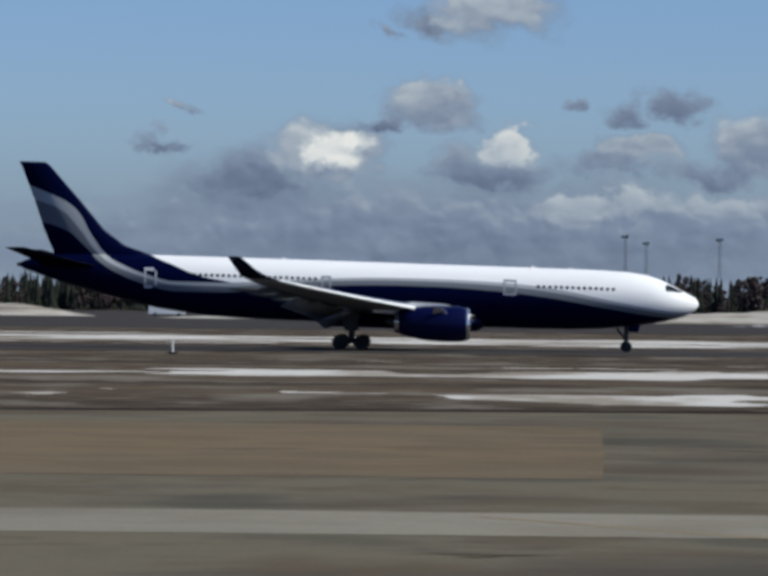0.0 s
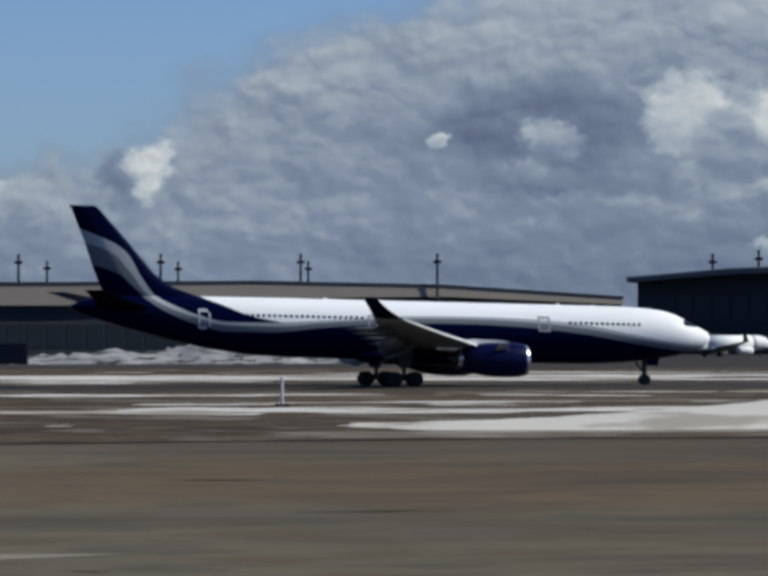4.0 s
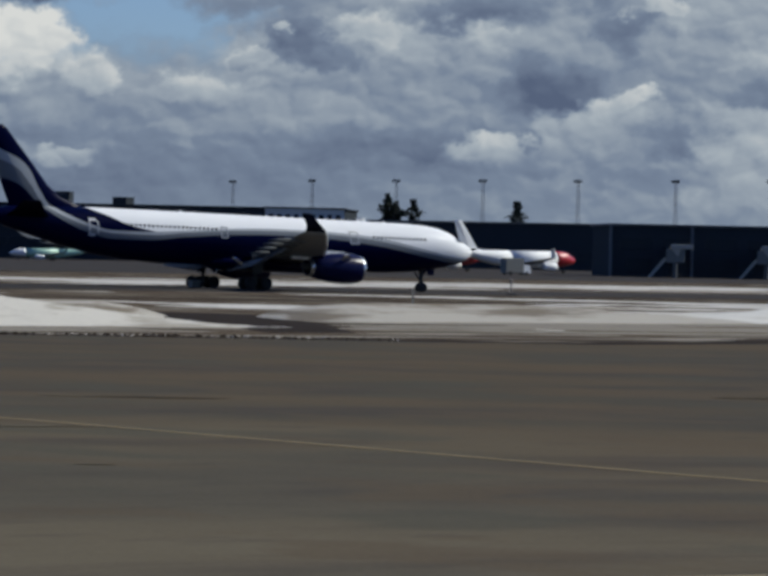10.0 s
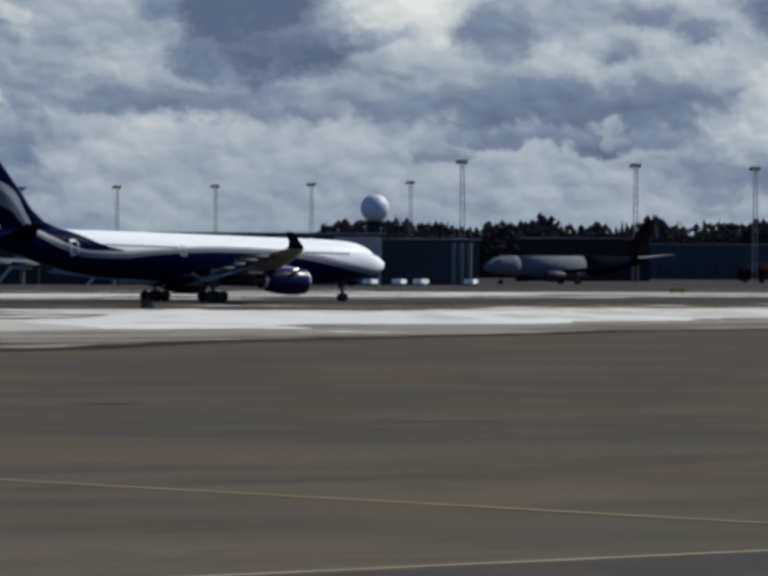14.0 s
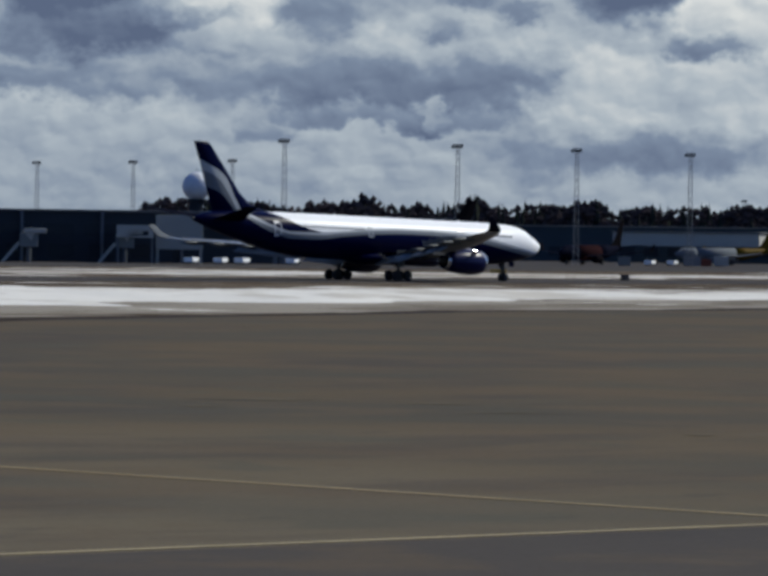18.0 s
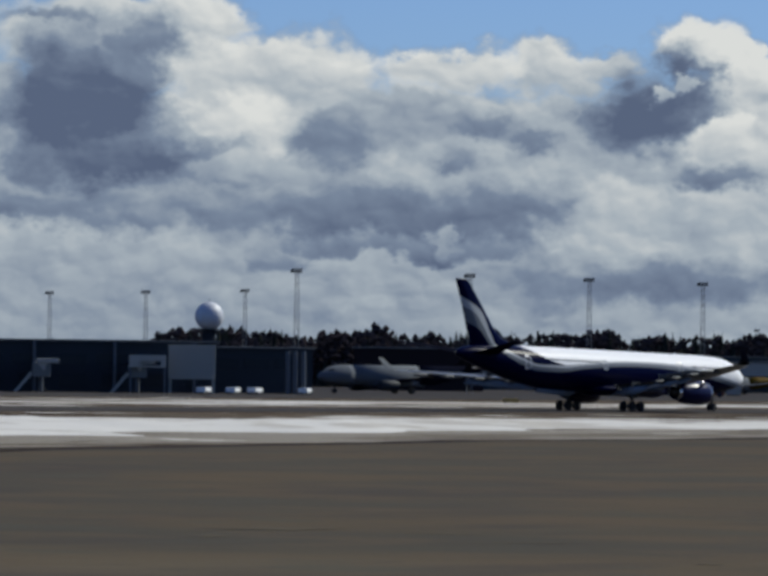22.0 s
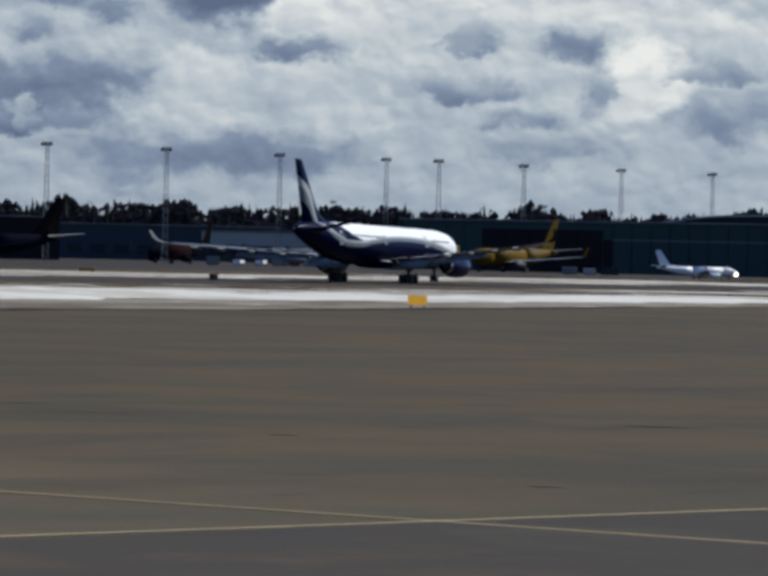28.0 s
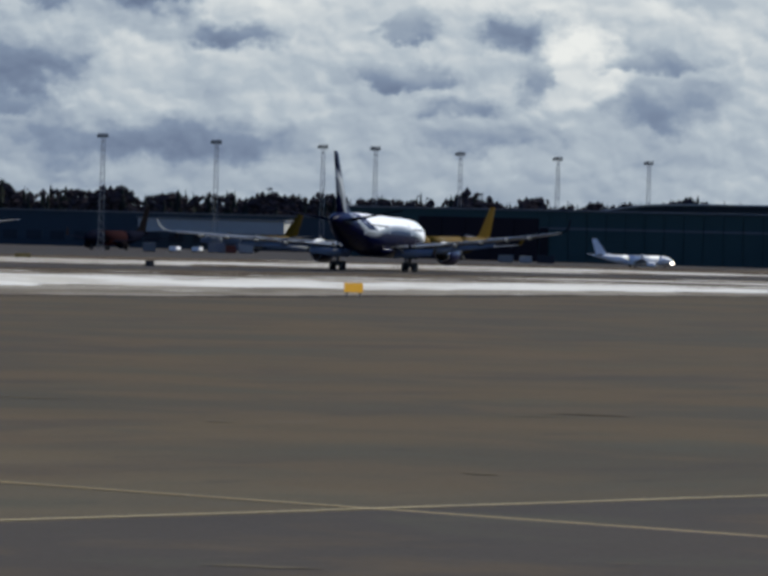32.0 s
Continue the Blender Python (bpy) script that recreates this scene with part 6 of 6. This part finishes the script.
def cabinet(x, y, wide, high, mat, label, turn=0.0):
    top = thing("equipment_cabinet", label, "cabinet", at=pose(x, y, 0, 0, 0, turn))
    b = bmesh.new()
    box(b, -wide / 2, wide / 2, -0.4, 0.4, 0.12, high, 0.06)
    part("housing", b, mat, top)
    b = bmesh.new()
    box(b, -wide / 2 - 0.08, wide / 2 + 0.08, -0.48, 0.48, high, high + 0.10, 0.03)
    part("lid", b, mat, top)
    b = bmesh.new()
    box(b, -wide / 2 - 0.1, wide / 2 + 0.1, -0.5, 0.5, 0, 0.12)
    part("plinth", b, M_CONCRETE, top)


for x, y in ((63.6, 461), (106, 698), (316, 373), (498, 446)):
    cabinet(x, y, 1.0, 0.75, M_DARKSTEEL, "low dark equipment cabinet beside the runway")
cabinet(284, 437, 1.1, 0.8, M_GREYBOX, "low grey equipment cabinet beside the runway")


def shelter(x, y, turn):
    top = thing("equipment_shelter", "small white equipment shelter on legs", "shelter", at=pose(x, y, 0, 0, 0, turn))
    b = bmesh.new()
    box(b, -0.72, 0.72, -0.6, 0.6, 0.5, 1.6, 0.05)
    part("housing", b, M_WHITE, top)
    b = bmesh.new()
    box(b, -0.95, 0.95, -0.8, 0.8, 1.6, 1.8, 0.04)
    part("roof", b, M_WHITE, top)
    for sx in (-0.6, 0.6):
        for sy in (-0.5, 0.5):
            b = bmesh.new()
            rod(b, (sx, sy, 0), (sx, sy, 0.52), 0.06)
            part("leg", b, M_STEEL, top)


shelter(187.4, 452, 10)


def light_unit(x, y, mat):
    top = thing("approach_light", "pale landing light unit on a short frangible leg", "light", "landing lights", pose(x, y, 0))
    b = bmesh.new()
    rod(b, (0, 0, 0), (0, 0, 1.1), 0.07)
    part("leg", b, M_STEEL, top)
    b = bmesh.new()
    box(b, -0.5, 0.5, -0.35, 0.35, 1.1, 1.75, 0.08)
    part("housing", b, mat, top)
    b = bmesh.new()
    rod(b, (-0.22, -0.36, 1.42), (-0.22, -0.42, 1.42), 0.16, sides=10)
    rod(b, (0.22, -0.36, 1.42), (0.22, -0.42, 1.42), 0.16, sides=10)
    part("lens", b, M_GLASS, top)


for k, (x, y) in enumerate(((177.3, 443.5), (179.5, 444.3), (181.6, 445.8))):
    light_unit(x, y, M_SIGNY if k == 1 else M_WHITE)
light_unit(221.2, 452.4, M_WHITE)

post("edge_marker", -17.4, 394, 1.0, "short white marker post", M_WHITE, 0.12)
post("edge_marker", 218, 304, 1.5, "short grey marker post", M_GREYBOX, 0.08)
post("edge_marker", 311.8, 416.5, 1.6, "short brown marker post", M_BRONZE, 0.2)
sign(560, 529, -40, 2.6, 0.6, M_SIGNDULL, "dull yellow taxiway sign beyond the runway")


def container(az, d, wide, high, mat, label):
    x, y, _ = polar(az, d)
    top = thing("container", label, "container", at=pose(x, y, 0, 0, 0, -az))
    b = bmesh.new()
    box(b, -wide / 2, wide / 2, -1.2, 1.2, 0.15, high, 0.05)
    part("body", b, mat, top)
    b = bmesh.new()
    box(b, -0.06, 0.06, -1.27, -1.2, 0.2, high - 0.1)
    rib = mesh_of("rib", b, mat)
    k = -wide / 2 + 0.4
    while k < wide / 2:
        part("rib", rib, None, top, at=Matrix.Translation((k, 0, 0)))
        k += 0.8
    b = bmesh.new()
    box(b, -wide / 2, wide / 2, -1.1, 1.1, 0, 0.15)
    part("skid", b, M_DARKSTEEL, top)


container(10.69, 880, 9.2, 3.9, M_DARKSTEEL, "large dark container on the grass")


def vehicle(az, d, length, high, mat, label, head, cab=0.28, name="van"):
    """A van or truck with its nose along its own +x."""
    x, y, _ = polar(az, d)
    top = thing(name, label, name, at=pose(x, y, 0, 0, 0, 90 - head))
    c = length / 2 - length * cab
    b = bmesh.new()
    box(b, -length / 2, c, -1.05, 1.05, 0.45, high, 0.12)
    part("body", b, mat, top)
    b = bmesh.new()
    loft(b, [[(c, y_, 0.45), (length / 2, y_, 0.45), (length / 2, y_, 1.25), (length / 2 - 0.45, y_, min(high, 2.2)), (c, y_, min(high, 2.3))] for y_ in (-1.0, 1.0)])
    cabin = part("cab", b, M_WHITE, top)
    b = bmesh.new()
    loft(b, [[(length / 2 + 0.01, y_, 1.28), (length / 2 - 0.43, y_, min(high, 2.15)), (length / 2 - 0.50, y_, min(high, 2.12)), (length / 2 - 0.06, y_, 1.26)] for y_ in (-0.9, 0.9)])
    part("windscreen", b, M_GLASS, cabin)
    for sx in (-0.32, 0.33):
        for sy in (-0.95, 0.95):
            b = bmesh.new()
            rod(b, (length * sx, sy - 0.12, 0.42), (length * sx, sy + 0.12, 0.42), 0.42, sides=14)
            part("wheel", b, M_TYRE, top)


vehicle(36.87, 1015, 6.6, 3.6, M_GREYBOX, "grey box truck on the apron", 90, name="truck")
for az, d, head in ((42.95, 1020, 66), (43.30, 1022, 64), (43.56, 1024, 70), (44.16, 1040, 62), (48.45, 1270, 68), (48.72, 1280, 68)):
    vehicle(az, d, 3.7, 1.5, M_WHITE, "white service van beside the pier", head)
M_CRATE = material("rust_red_freight", (0.16, 0.05, 0.035), 0.7, grain=0.3, spec=0.05)
for az, d, wide, high, mat, label in ((48.14, 1255, 3.4, 2.4, M_GREYBOX, "grey freight container on the cargo apron"), (48.95, 1290, 4.6, 2.6, M_WINGGREY, "pale freight container on the cargo apron"), (49.12, 1285, 2.8, 2.0, M_CRATE, "rust-red freight container on the cargo apron"),
                                      (49.3, 1295, 4.0, 2.7, M_BEIGE, "beige freight container on the cargo apron"), (52.42, 1150, 3.6, 1.8, M_GREYBOX, "low grey ground cart by the hangar"), (52.66, 1150, 3.0, 1.6, M_BEIGE, "low beige ground cart by the hangar"), (52.9, 1148, 4.2, 1.9, M_DARKSTEEL, "dark ground cart by the hangar")):
    container(az, d, wide, high, mat, label)
for az in (-2.6, -2.0, -1.3, -0.9):
    vehicle(az, 1290, 7.0 if az > -2.4 else 10.0, 3.0, M_WHITE, "white truck far off at the wood's edge", 90, name="truck")


def jet_bridge(az, d):
    """A gate: a sloping tunnel on a column, its cab under a white canopy, stairs beside it."""
    x, y, _ = polar(az, d)
    top = thing("jet_bridge", "dark passenger bridge with a white canopy", "jet bridge", "gates of the pier", pose(x, y, 0, 0, 0, -az))
    b = bmesh.new()
    loft(b, [[(-1.4, yy, z), (1.4, yy, z), (1.4, yy, z + 2.6), (-1.4, yy, z + 2.6)] for yy, z in ((0, 3.6), (22, 4.6))])
    part("tunnel", b, M_WALL, top)
    b = bmesh.new()
    box(b, -2.0, 2.0, -3.4, 0.0, 3.3, 6.3, 0.2)
    part("cab", b, M_GREYBOX, top)
    b = bmesh.new()
    box(b, -1.0, 3.8, -3.9, 0.2, 6.3, 7.3, 0.15)
    part("canopy", b, M_BEIGE, top, "pale canopy")
    b = bmesh.new()
    loft(b, [[(-0.9, yy, 6.3), (1.2, yy, 6.3), (0.6, yy, 4.6)] for yy in (-3.6, -3.42)])
    part("gusset", b, M_BEIGE, top)
    b = bmesh.new()
    rod(b, (0, 4, 0), (0, 4, 3.7), 0.5, sides=12)
    part("column", b, M_STEEL, top)
    b = bmesh.new()
    loft(b, [[(-6.0, yy, 0.1), (-5.2, yy, 0.1), (-1.9, yy, 3.9), (-2.3, yy, 4.6)] for yy in (-2.6, -1.6)])
    part("stairs", b, M_BEIGE, top, "pale covered stairs")
    for sx in (-0.8, 0.8):
        b = bmesh.new()
        rod(b, (sx, -1.7, 0.45), (sx + 0.3, -1.7, 0.45), 0.45, sides=12)
        part("bogie_wheel", b, M_TYRE, top)


for az in (38.78, 39.87, 41.0, 42.15):
    jet_bridge(az, 1038)

b = bmesh.new()
box(b, -5.1, 5.1, -2.5, 2.5, 3.1, 10.6, 0.1)
box(b, -5.0, -4.4, -2.0, 2.0, 0, 3.1)
box(b, 4.4, 5.0, -2.0, 2.0, 0, 3.1)
x, y, _ = polar(42.8, 1040)
solid("gate_house", b, M_GATE, "grey panelled gate house on posts", "gate house", at=pose(x, y, 0, 0, 0, -42.8))
x, y, _ = polar(42.27, 1034)
portal = thing("gate_portal", "pale inverted-U portal frame at the gate", "portal", at=pose(x, y, 0, 0, 0, -42.27))
for x0, x1, z0, z1 in ((-4.0, 4.0, 7.0, 8.3), (-4.0, -1.6, 5.6, 7.0), (2.9, 4.0, 5.6, 7.0), (-1.6, 2.9, 5.6, 6.0)):
    b = bmesh.new()
    box(b, x0, x1, -0.5, 0.5, z0, z1)
    part("panel", b, M_BEIGE, portal)
for x0 in (-3.9, 3.5):
    b = bmesh.new()
    box(b, x0, x0 + 0.4, -0.4, 0.4, 0, 5.6)
    part("leg", b, M_STEEL, portal)
for az in (43.95, 44.04, 44.14):
    x, y, _ = polar(az, 1070)
    b = bmesh.new()
    rod(b, (0, 0, 0), (0, 0, 9.6), 0.55, sides=12)
    solid("exhaust_pipe", b, M_STEEL, "pale upright steel pipe by the pier", "pipe", "pipes by the pier", at=pose(x, y, 0))


# ---- what moves ----
def motions():
    """The airliner's landing roll, then its turn to the left off the runway."""
    for panel, hinge, turn in SPOILERS:
        walk(panel, [(t, pose(*hinge, 0, -up, turn)) for t, up in ((0, 38), (20, 38), (23, 20), (26, 2), (32, 2))])
    walk(airliner, [(t, pose(x, y, 0.04, 0, lerp(((0, 0), (21, 0), (28, -0.45), (32, -0.55)), t), 90 - head)) for t, x, y, head in (
        (0, -2.94, 441.60, 90.59),
        (1, 29.11, 440.66, 90.66),
        (2, 60.04, 439.87, 90.71),
        (3, 90.20, 439.12, 90.77),
        (4, 120.13, 438.33, 90.84),
        (5, 149.42, 437.63, 90.98),
        (6, 178.24, 436.89, 91.33),
        (7, 207.00, 435.98, 91.46),
        (8, 234.53, 435.35, 91.52),
        (9, 260.91, 434.76, 91.44),
        (10, 286.47, 433.96, 91.29),
        (11, 310.36, 433.32, 91.26),
        (12, 332.49, 432.76, 91.20),
        (13, 352.87, 432.25, 90.99),
        (14, 371.55, 431.79, 90.76),
        (15, 388.60, 431.36, 90.59),
        (16, 404.15, 430.95, 90.45),
        (17, 418.34, 430.55, 90.13),
        (18, 431.22, 430.19, 89.40),
        (19, 442.87, 429.92, 88.48),
        (20, 453.41, 429.74, 87.53),
        (21, 463.09, 429.59, 86.38),
        (22, 472.05, 429.55, 85.00),
        (23, 480.41, 429.74, 83.00),
        (24, 488.31, 430.20, 80.34),
        (24.5, 492.17, 430.49, 79.06),
        (25, 496.00, 430.76, 77.91),
        (25.5, 499.80, 431.04, 76.87),
        (26, 503.54, 431.34, 75.88),
        (26.5, 507.18, 431.68, 74.84),
        (27, 510.70, 432.08, 73.65),
        (27.5, 514.07, 432.55, 72.24),
        (28, 517.29, 433.07, 70.69),
        (28.5, 520.35, 433.64, 69.12),
        (29, 523.27, 434.24, 67.64),
        (29.5, 526.04, 434.88, 66.29),
        (30, 528.68, 435.54, 65.08),
        (30.5, 531.21, 436.21, 64.01),
        (31, 533.62, 436.88, 63.10),
        (31.5, 535.91, 437.57, 62.39),
        (32, 538.09, 438.26, 61.82),
    )])


motions()
